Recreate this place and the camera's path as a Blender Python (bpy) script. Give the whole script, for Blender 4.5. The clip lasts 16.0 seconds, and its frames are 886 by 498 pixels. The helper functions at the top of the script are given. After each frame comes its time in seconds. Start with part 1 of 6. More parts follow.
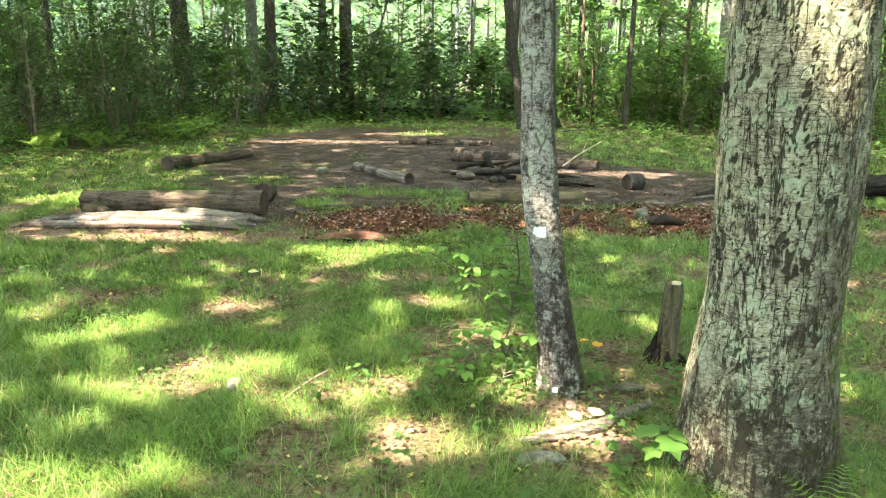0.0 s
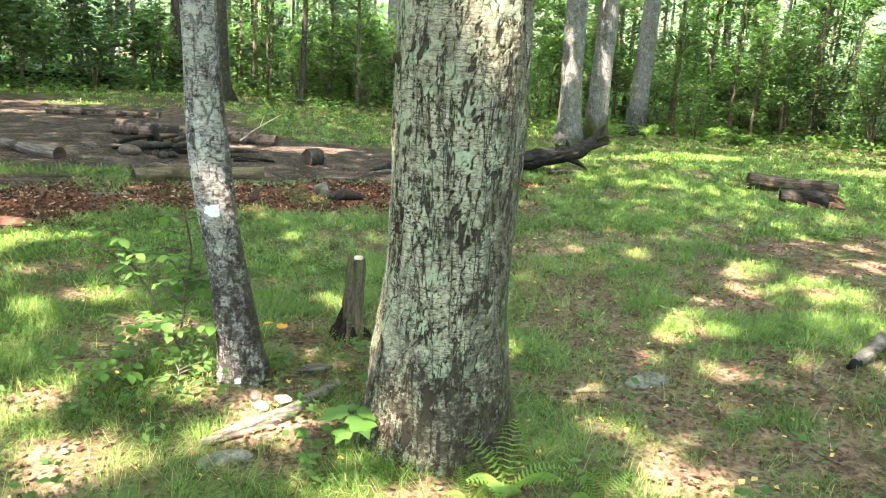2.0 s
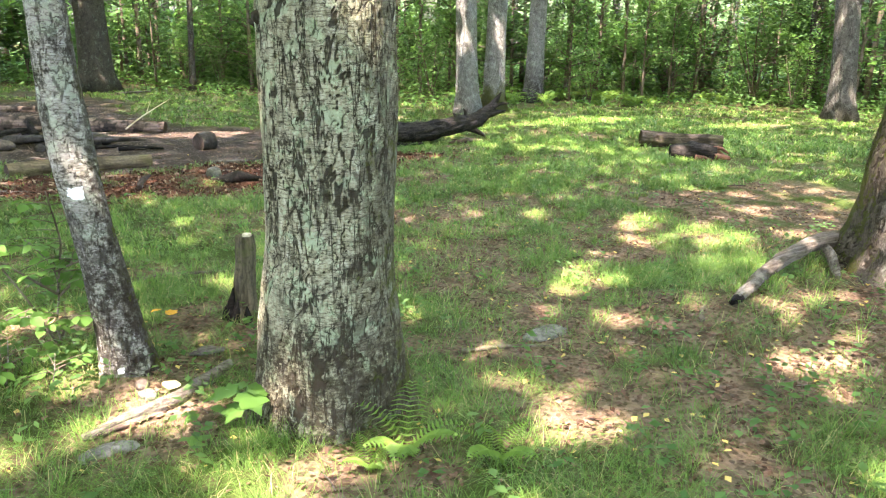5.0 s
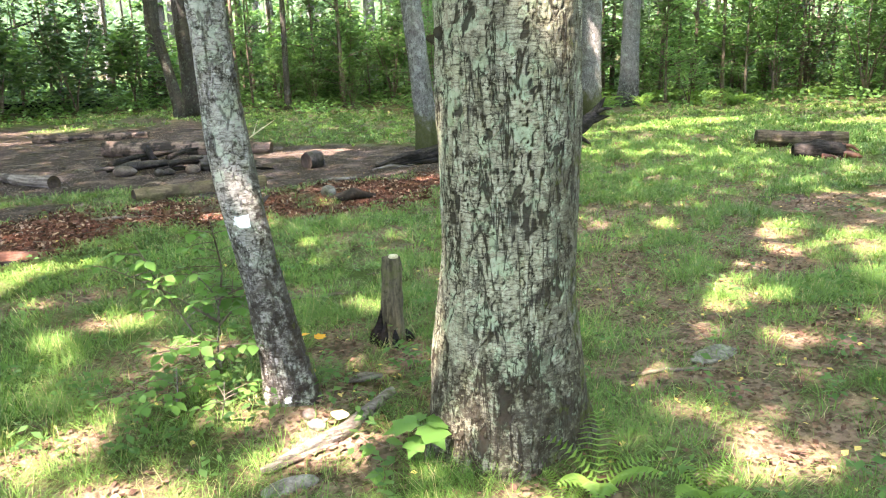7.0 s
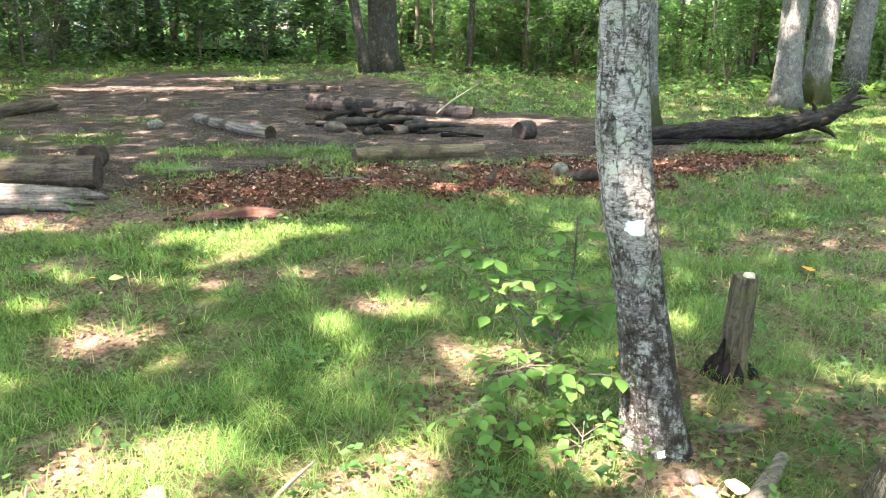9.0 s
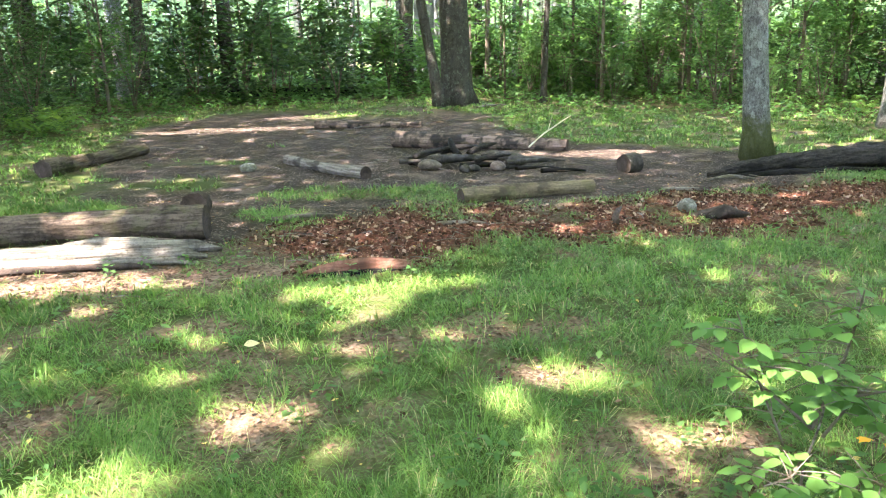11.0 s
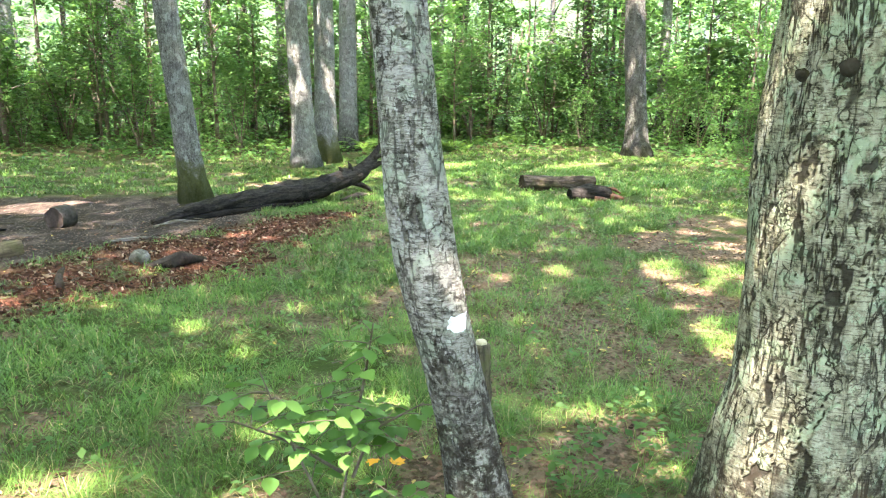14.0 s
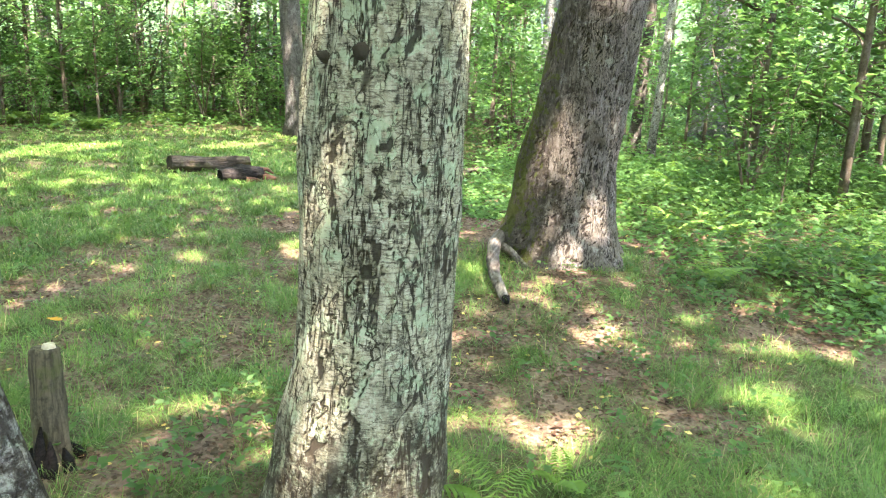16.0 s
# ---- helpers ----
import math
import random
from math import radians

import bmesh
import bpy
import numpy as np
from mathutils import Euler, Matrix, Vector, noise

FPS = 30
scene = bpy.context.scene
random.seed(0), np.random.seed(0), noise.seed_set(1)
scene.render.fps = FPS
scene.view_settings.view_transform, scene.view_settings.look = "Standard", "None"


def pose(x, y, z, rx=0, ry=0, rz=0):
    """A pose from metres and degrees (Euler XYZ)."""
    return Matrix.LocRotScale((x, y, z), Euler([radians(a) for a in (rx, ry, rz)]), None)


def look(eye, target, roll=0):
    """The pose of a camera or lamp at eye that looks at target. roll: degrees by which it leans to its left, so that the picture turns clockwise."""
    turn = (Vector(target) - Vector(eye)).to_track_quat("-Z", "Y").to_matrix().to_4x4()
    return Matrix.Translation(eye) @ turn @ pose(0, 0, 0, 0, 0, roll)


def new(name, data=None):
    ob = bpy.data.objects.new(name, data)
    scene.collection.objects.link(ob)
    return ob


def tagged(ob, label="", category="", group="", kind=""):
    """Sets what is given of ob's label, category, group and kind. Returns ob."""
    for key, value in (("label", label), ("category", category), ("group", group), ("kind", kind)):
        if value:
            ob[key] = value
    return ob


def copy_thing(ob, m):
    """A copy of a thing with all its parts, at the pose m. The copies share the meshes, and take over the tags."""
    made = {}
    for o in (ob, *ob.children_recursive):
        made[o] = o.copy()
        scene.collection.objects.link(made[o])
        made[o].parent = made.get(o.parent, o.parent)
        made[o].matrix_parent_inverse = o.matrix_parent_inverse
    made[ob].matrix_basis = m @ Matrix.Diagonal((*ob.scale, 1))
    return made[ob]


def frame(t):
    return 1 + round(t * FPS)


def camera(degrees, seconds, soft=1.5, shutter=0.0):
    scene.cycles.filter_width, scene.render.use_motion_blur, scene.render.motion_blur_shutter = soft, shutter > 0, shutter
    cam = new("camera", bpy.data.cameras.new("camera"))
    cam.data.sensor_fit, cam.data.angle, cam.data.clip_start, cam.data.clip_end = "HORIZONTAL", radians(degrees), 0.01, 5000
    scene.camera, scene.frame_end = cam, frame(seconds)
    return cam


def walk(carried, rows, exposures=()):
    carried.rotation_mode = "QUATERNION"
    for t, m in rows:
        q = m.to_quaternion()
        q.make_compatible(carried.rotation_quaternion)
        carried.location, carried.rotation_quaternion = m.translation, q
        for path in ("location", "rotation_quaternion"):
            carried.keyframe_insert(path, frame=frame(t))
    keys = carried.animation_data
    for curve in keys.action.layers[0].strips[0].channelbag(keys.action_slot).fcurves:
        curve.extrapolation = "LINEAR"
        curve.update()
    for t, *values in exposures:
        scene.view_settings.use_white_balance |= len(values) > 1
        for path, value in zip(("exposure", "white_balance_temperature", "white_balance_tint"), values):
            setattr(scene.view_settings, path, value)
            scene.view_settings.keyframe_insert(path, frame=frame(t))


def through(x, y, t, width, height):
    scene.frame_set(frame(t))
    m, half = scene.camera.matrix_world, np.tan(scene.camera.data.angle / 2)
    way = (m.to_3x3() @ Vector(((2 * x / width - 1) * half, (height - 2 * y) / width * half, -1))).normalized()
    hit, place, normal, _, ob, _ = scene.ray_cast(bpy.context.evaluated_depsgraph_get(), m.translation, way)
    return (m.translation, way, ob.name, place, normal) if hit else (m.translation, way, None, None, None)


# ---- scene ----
cam = camera(62.6, 16.0, soft=1.2)
PATH = [
    (0, (0.061, 0.143, 1.45), (0.028, 2.089, 0.988), 0.3),
    (0.5, (0.124, 0.203, 1.447), (0.241, 2.146, 0.988), 1.0),
    (1, (0.162, 0.243, 1.426), (0.448, 2.167, 0.961), 2.1),
    (1.5, (0.148, 0.304, 1.425), (0.721, 2.159, 0.945), 3.4),
    (2, (0.119, 0.322, 1.415), (0.914, 2.089, 0.919), 3.7),
    (2.5, (0.139, 0.352, 1.413), (1.073, 2.052, 0.925), 3.9),
    (3, (0.171, 0.364, 1.401), (1.181, 2.021, 0.918), 3.8),
    (3.5, (0.201, 0.353, 1.4), (1.226, 2.001, 0.918), 2.9),
    (3.7, (0.188, 0.337, 1.363), (1.228, 1.98, 0.895), 2.6),
    (5.8, (0.263, 0.29, 1.344), (1.227, 1.944, 0.765), 0.3),
    (6, (0.218, 0.34, 1.361), (1.178, 2.001, 0.797), -0.0),
    (6.5, (0.086, 0.442, 1.384), (0.978, 2.15, 0.849), -1.7),
    (7, (0.004, 0.598, 1.356), (0.807, 2.355, 0.838), -2.1),
    (7.5, (-0.062, 0.861, 1.373), (0.611, 2.689, 0.922), -0.0),
    (8, (-0.187, 1.103, 1.361), (0.438, 2.943, 0.887), 1.7),
    (8.5, (-0.421, 1.315, 1.386), (0.212, 3.135, 0.852), 2.7),
    (9, (-0.651, 1.495, 1.355), (-0.2, 3.349, 0.754), 1.0),
    (9.5, (-0.87, 1.699, 1.382), (-0.572, 3.576, 0.759), -0.5),
    (9.7, (-0.916, 1.773, 1.378), (-0.654, 3.659, 0.766), -1.0),
    (12, (-1.109, 2.147, 1.381), (-0.632, 4.037, 0.934), -2.4),
    (12.5, (-1.124, 2.242, 1.384), (-0.177, 3.967, 1.023), -0.3),
    (13, (-1.167, 2.331, 1.37), (0.063, 3.868, 1.016), 0.2),
    (13.5, (-1.132, 2.371, 1.358), (0.273, 3.737, 0.957), 0.5),
    (14, (-1.058, 2.384, 1.345), (0.491, 3.578, 0.929), 0.5),
    (14.5, (-1.024, 2.343, 1.357), (0.669, 3.333, 0.967), 0.5),
    (15, (-0.989, 2.275, 1.351), (0.81, 3.057, 0.963), 1.2),
    (15.5, (-0.915, 2.172, 1.357), (0.937, 2.804, 0.943), 1.8),
    (16, (-0.829, 2.076, 1.35), (1.074, 2.5, 0.904), 2.7),
]
walk(cam, [(t, look(eye, target, roll)) for t, eye, target, roll in PATH],
     [(0, 4.83, 8000, 13), (1.5, 4.86, 7400, 18), (3.5, 4.88, 7400, 23), (9.5, 5.02, 6900, 26), (12, 5.06, 6800, 17), (16, 5.02, 7050, 21)])

# ---- light ----
SUN = Vector((-0.40, -0.26, 0.86)).normalized()
world = bpy.data.worlds.new("world")
scene.world = world
world.use_nodes = True
sky = world.node_tree.nodes.new("ShaderNodeTexSky")
sky.sky_type, sky.sun_disc = "NISHITA", False
sky.sun_elevation, sky.sun_rotation = math.asin(SUN.z), math.atan2(SUN.x, SUN.y)
world.node_tree.links.new(sky.outputs["Color"], world.node_tree.nodes["Background"].inputs["Color"])
world.node_tree.nodes["Background"].inputs["Strength"].default_value = 0.15
sun = new("sun", bpy.data.lights.new("sun", "SUN"))
sun.data.energy, sun.data.angle, sun.data.color = 1.7, radians(0.55), (1.0, 0.95, 0.86)
sun.matrix_world = look((0, 0, 30), Vector((0, 0, 30)) - SUN)

rng = np.random.default_rng(7)


# ---- numeric helpers ----
def hash3(i, j, k):
    n = (i * 73856093) ^ (j * 19349663) ^ (k * 83492791)
    n = (n ^ (n >> 13)) * 1274126177 & 0x7FFFFFFF
    n = (n ^ (n >> 15)) * 668265263 & 0x7FFFFFFF
    return (n & 0xFFFF) / 65535.0


def vnoise(x, y, z=0.0):
    x, y, z = np.broadcast_arrays(np.asarray(x, float), np.asarray(y, float), np.asarray(z, float))
    i, j, k = (np.floor(a).astype(np.int64) for a in (x, y, z))
    u, v, w = x - i, y - j, z - k
    u, v, w = (a * a * (3 - 2 * a) for a in (u, v, w))
    r = 0
    for a in (0, 1):
        for b in (0, 1):
            for c in (0, 1):
                r = r + hash3(i + a, j + b, k + c) * (u if a else 1 - u) * (v if b else 1 - v) * (w if c else 1 - w)
    return r


def fbm(x, y, z=0.0, octaves=4):
    r, amp, tot = 0, 1.0, 0
    for o in range(octaves):
        r, tot = r + amp * vnoise(x * 2 ** o + 17 * o, y * 2 ** o, z * 2 ** o if not np.isscalar(z) else z + o), tot + amp
        amp *= 0.5
    return r / tot


def cells(u, v, wrap=0):
    """Distance to the border between random cells, and a random value for each cell."""
    i, j = np.floor(u).astype(np.int64), np.floor(v).astype(np.int64)
    f1, f2, tag = np.full(u.shape, 9.0), np.full(u.shape, 9.0), np.zeros(u.shape)
    for a in (-1, 0, 1):
        for b in (-1, 0, 1):
            ci, cj = i + a, j + b
            hi = ci % wrap if wrap else ci
            d = np.hypot(ci + hash3(hi, cj, cj * 0 + 3) - u, cj + hash3(hi, cj, cj * 0 + 8) - v)
            near = d < f1
            f2 = np.where(near, f1, np.minimum(f2, d))
            tag = np.where(near, hash3(hi, cj, cj * 0 + 5), tag)
            f1 = np.where(near, d, f1)
    return f2 - f1, tag


def inside(x, y, poly):
    """Signed distance to a polygon, positive inside."""
    x, y = np.asarray(x, float), np.asarray(y, float)
    best, odd = np.full(x.shape, 1e9), np.zeros(x.shape, bool)
    for (ax, ay), (bx, by) in zip(poly, poly[1:] + poly[:1]):
        ex, ey = bx - ax, by - ay
        s = np.clip(((x - ax) * ex + (y - ay) * ey) / (ex * ex + ey * ey), 0, 1)
        best = np.minimum(best, np.hypot(x - ax - s * ex, y - ay - s * ey))
        odd ^= ((ay > y) != (by > y)) & (x < ex * (y - ay) / (by - ay + 1e-12) + ax)
    return np.where(odd, best, -best)


def step(v, a, b):
    s = np.clip((v - a) / (b - a), 0, 1)
    return s * s * (3 - 2 * s)


OPEN = [(-9, -4), (-8.6, 9), (-7.6, 13), (-6.0, 17.5), (-4.8, 24), (2.5, 25.5), (5, 20.5), (7, 17), (10.2, 14.6), (15.3, 12.5),
        (16.5, 9), (11, 5), (7.2, 3.4), (6.8, 1.8), (4.3, 1.4), (3.6, 0.4), (3.3, -4)]
SOIL = [(-2.6, 7.6), (-1.2, 7.4), (0.3, 7.6), (2.0, 7.7), (3.6, 8.2), (4.7, 9.6), (4.6, 11.2), (4.0, 12.4), (2.6, 13.2), (2.4, 16), (2.6, 19),
        (1.2, 22.5), (-3.5, 22.5), (-5.0, 18.5), (-4.6, 14.5), (-3.9, 12), (-3.6, 10.2), (-2.6, 9.3)]
RED = [(-1.8, 7.9), (-1.3, 6.85), (-0.4, 6.75), (0.2, 7.3), (1.2, 7.15), (2.6, 7.1), (3.9, 7.6), (5.6, 8.5), (6.3, 8.9), (4.2, 8.8),
       (2.2, 8.7), (1.0, 8.75), (-0.4, 8.9), (-1.4, 8.5)]
BAND = [(-4.6, 7.3), (-4.2, 6.8), (-1.2, 6.7), (-1.0, 7.6), (-2.4, 8.2), (-4.4, 8.9)]
DUFF = [(-5.4, 13.3), (-3.9, 11.8), (-3.2, 12.6), (-3.9, 14.8), (-5.6, 14.5)]
ISLES = [(-1.25, 10.1, 0.55, 0.4), (-0.4, 9.75, 0.7, 0.3), (0.35, 9.3, 0.6, 0.28), (-1.5, 9.0, 0.35, 0.35), (-3.0, 11.0, 0.6, 0.5),
         (-2.9, 12.8, 0.7, 0.2), (-1.9, 14.5, 0.6, 0.2), (-1.0, 8.25, 0.25, 0.2), (0.1, 20.5, 1.5, 0.8)]
BARE = [(-0.25, 2.9, 0.5, 0.35), (-0.55, 3.55, 0.45, 0.22), (-1.5, 3.5, 0.4, 0.2), (-1.1, 3.85, 0.3, 0.12), (-1.45, 4.85, 0.3, 0.25),
        (0.15, 4.3, 0.45, 0.2), (-0.1, 5.05, 0.35, 0.2), (0.55, 3.0, 0.4, 0.3), (0.9, 3.9, 0.35, 0.5), (1.5, 3.6, 0.5, 0.4),
        (2.1, 3.1, 0.6, 0.45), (2.9, 2.7, 0.9, 0.6), (3.4, 2.1, 0.8, 0.35), (4.3, 2.5, 0.9, 0.5), (2.3, 2.2, 0.5, 0.25), (4.7, 3.7, 0.5, 0.35),
        (3.1, 3.6, 0.45, 0.25), (4.7, 4.4, 0.25, 0.15), (2.0, 4.2, 0.5, 0.3), (3.1, 4.5, 0.7, 0.25), (2.6, 5.6, 0.9, 0.25), (5.0, 5.7, 1.0, 0.35),
        (-1.9, 5.9, 0.3, 0.3), (-1.6, 5.4, 0.25, 0.35), (1.9, 6.2, 0.5, 0.25), (5.7, 8.0, 1.3, 0.45), (1.2, 2.3, 0.3, 0.2), (3.6, 1.4, 0.6, 0.3),
        (7.5, 9.6, 1.6, 0.5), (-2.6, 3.0, 0.35, 0.2), (0.6, 5.1, 0.5, 0.15), (6.0, 6.9, 0.8, 0.25), (1.0, 3.35, 0.4, 0.4), (1.35, 3.5, 0.45, 0.35), (0.55, 3.15, 0.35, 0.2), (4.4, 8.3, 1.5, 0.5), (6.3, 9.2, 1.3, 0.45), (2.9, 7.1, 1.2, 0.3)]


def blobs(x, y, rows, soft=0.5):
    r = np.zeros(np.shape(x))
    for cx, cy, rx, ry in rows:
        r = np.maximum(r, 1 - step(np.hypot((x - cx) / rx, (y - cy) / ry), 1 - soft, 1 + soft))
    return r


def ground_z(x, y):
    x, y = np.asarray(x, float), np.asarray(y, float)
    z = -0.085 + 0.05 * (fbm(x * 0.55, y * 0.55) - 0.5) + 0.03 * (fbm(x * 2.3 + 9, y * 2.3) - 0.5)
    for cx, cy, r, h in ((0.56, 3.45, 0.35, 0.06), (1.24, 2.8, 0.5, 0.05), (5.1, 2.4, 1.15, 0.15), (3.5, 2.6, 0.7, 0.07), (0.2, 7.8, 1.1, 0.05), (2.3, 8.2, 0.9, 0.05), (4.2, 9.0, 0.8, 0.06)):
        z = z + h * np.exp(-((x - cx) ** 2 + (y - cy) ** 2) / (r * r))
    return z + 0.0012 * np.maximum(np.hypot(x - 2, y - 8) - 22, 0) ** 1.3


def masks(x, y):
    wx, wy = 0.9 * (fbm(x * 1.3, y * 1.3 + 5) - 0.5), 0.9 * (fbm(x * 1.3 + 40, y * 1.3) - 0.5)
    big = np.clip((np.hypot(x, y) - 4) / 10, 0.25, 1)
    px, py = x + wx * big, y + wy * big
    red = step(inside(px, py, RED), -0.25, 0.35) * (1 - 0.7 * step(fbm(x * 2.2 + 17, y * 2.2), 0.52, 0.62))
    soil = step(inside(px, py, SOIL), -0.35, 0.3)
    isle = blobs(px, py, ISLES)
    soil = soil * (1 - 0.85 * isle) * (1 - red)
    band = np.maximum(step(inside(px, py, BAND), -0.1, 0.15), step(inside(px, py, DUFF), -0.1, 0.3))
    n = fbm(x * 1.6 + 3, y * 1.6 + 8)
    bare = np.maximum(0.85 * blobs(px, py, BARE, 0.6) * step(fbm(x * 5, y * 5), 0.3, 0.5), 0.8 * step(n, 0.62, 0.74))
    right = step(x, 1.4, 2.6) * (1 - step(y, 5.5, 7.5)) * (1 - step(x, 7, 9))
    bare = np.maximum(bare, 0.85 * right * step(fbm(x * 2.1 + 11, y * 2.1 + 2), 0.39, 0.52))
    far = np.hypot(x - 2, y - 4)
    bare = bare * np.where(far > 9, 0.5, 1)
    herb = step(-inside(px, py, OPEN), -0.5, 0.6)
    bare = np.maximum(bare * (1 - soil), band * (1 - soil)) * (1 - red)
    return soil, red, bare, herb, isle


# ---- mesh helpers ----
def mesh_from(name, verts, faces, material=None, smooth=False, attributes=None, second=None, index=None):
    """A mesh from arrays; every face has the same number of corners."""
    verts, faces = np.asarray(verts, np.float32), np.asarray(faces, np.int32)
    me = bpy.data.meshes.new(name)
    me.vertices.add(len(verts))
    me.vertices.foreach_set("co", verts.ravel())
    me.loops.add(faces.size)
    me.loops.foreach_set("vertex_index", faces.ravel())
    me.polygons.add(len(faces))
    me.polygons.foreach_set("loop_start", np.arange(len(faces), dtype=np.int32) * faces.shape[1])
    if smooth:
        me.polygons.foreach_set("use_smooth", np.ones(len(faces), bool))
    for key, values in (attributes or {}).items():
        me.attributes.new(key, "FLOAT", "POINT").data.foreach_set("value", np.asarray(values, np.float32))
    if material:
        me.materials.append(material)
    me.update(calc_edges=True)
    me.validate()
    return me


def thing(name, where=(0, 0, 0), label="", category="", group="", kind="", turn=0.0):
    ob = new(name)
    ob.empty_display_size = 0.1
    ob.matrix_world = pose(*where, 0, 0, turn)
    return tagged(ob, label, category, group, kind)


def part(name, me, parent, label="", at=None):
    ob = new(name, me)
    ob.parent = parent
    if at is not None:
        ob.matrix_local = at
    return tagged(ob, label)


def tube(points, radii, around=12, rings=10, bump=None, upright=False, seed=0.0, close=True):
    """A tapered, uneven round body along a line: verts, triangles and the ring and angle of each vert."""
    p, r = np.asarray(points, float), np.asarray(radii, float)
    s = np.r_[0, np.cumsum(np.linalg.norm(np.diff(p, axis=0), axis=1))]
    t = np.linspace(0, s[-1], rings)
    c = np.stack([np.interp(t, s, p[:, k]) for k in range(3)], 1)
    if rings > 6 and len(p) > 2:
        for _ in range(2):
            c[1:-1] = (c[:-2] + 2 * c[1:-1] + c[2:]) / 4
    rr = np.interp(t, s, r)
    d = np.gradient(c, axis=0)
    d /= np.linalg.norm(d, axis=1)[:, None] + 1e-9
    if upright:
        a, b = np.tile([1.0, 0, 0], (rings, 1)), np.tile([0, 1.0, 0], (rings, 1))
    else:
        ref = np.array([0, 0, 1.0]) if abs(d[:, 2]).mean() < 0.8 else np.array([0, 1.0, 0])
        a = np.cross(d, ref)
        a /= np.linalg.norm(a, axis=1)[:, None] + 1e-9
        b = np.cross(a, d)
    th = np.arange(around) * 2 * np.pi / around
    T, S = np.meshgrid(th, t)
    R = np.repeat(rr[:, None], around, 1)
    if bump is not None:
        R = R * bump(T, S, R, seed)
    v = c[:, None] + a[:, None] * (R * np.cos(T))[..., None] + b[:, None] * (R * np.sin(T))[..., None]
    v = v.reshape(-1, 3)
    i = np.arange(rings - 1)[:, None] * around
    j = np.arange(around)[None]
    k = (j + 1) % around
    q = np.stack([i + j, i + k, i + around + k, i + around + j], -1).reshape(-1, 4)
    f = np.concatenate([q[:, [0, 1, 2]], q[:, [0, 2, 3]]])
    if close:
        n = len(v)
        v = np.concatenate([v, c[:1], c[-1:]])
        j = np.arange(around)
        k = (j + 1) % around
        f = np.concatenate([f, np.stack([k, j, j * 0 + n], 1), np.stack([(rings - 1) * around + j, (rings - 1) * around + k, j * 0 + n + 1], 1)])
    return v, f, T, S


def rough(amount=0.12, along=3.0, lobes=2.0, ridges=0.0):
    def bump(T, S, R, seed):
        fine = ridges * (fbm(np.cos(T) * 7 + seed, np.sin(T) * 7, S * 4, 4) - 0.5) if ridges else 0
        return 1 + fine + amount * 2 * (fbm(np.cos(T) * lobes + seed * 7, np.sin(T) * lobes + seed * 3, S * along, 4) - 0.5)
    return bump


def joined(pieces):
    vs, fs, n = [], [], 0
    for v, f in pieces:
        vs.append(v)
        fs.append(np.asarray(f) + n)
        n += len(v)
    return np.concatenate(vs), np.concatenate(fs)


def leaves(centres, size, flat=0.6, narrow=0.55, r=rng):
    """Small folded leaves, two triangles each, at the centres."""
    n = len(centres)
    size = np.broadcast_to(size, n)[:, None]
    az = r.uniform(0, 2 * np.pi, n)
    tilt = r.normal(0, flat, n)
    d = np.stack([np.cos(az) * np.cos(tilt), np.sin(az) * np.cos(tilt), np.sin(tilt)], 1)
    side = np.stack([-np.sin(az), np.cos(az), r.normal(0, flat, n)], 1)
    side /= np.linalg.norm(side, axis=1)[:, None]
    up = np.cross(d, side)
    c = np.asarray(centres)
    v = np.stack([c - d * size * 0.5, c + side * size * narrow * 0.5 + up * size * 0.08, c + d * size * 0.5, c - side * size * narrow * 0.5 + up * size * 0.08], 1).reshape(-1, 3)
    i = np.arange(n)[:, None] * 4
    return v, np.concatenate([i + [[0, 2, 1]], i + [[0, 3, 2]]])


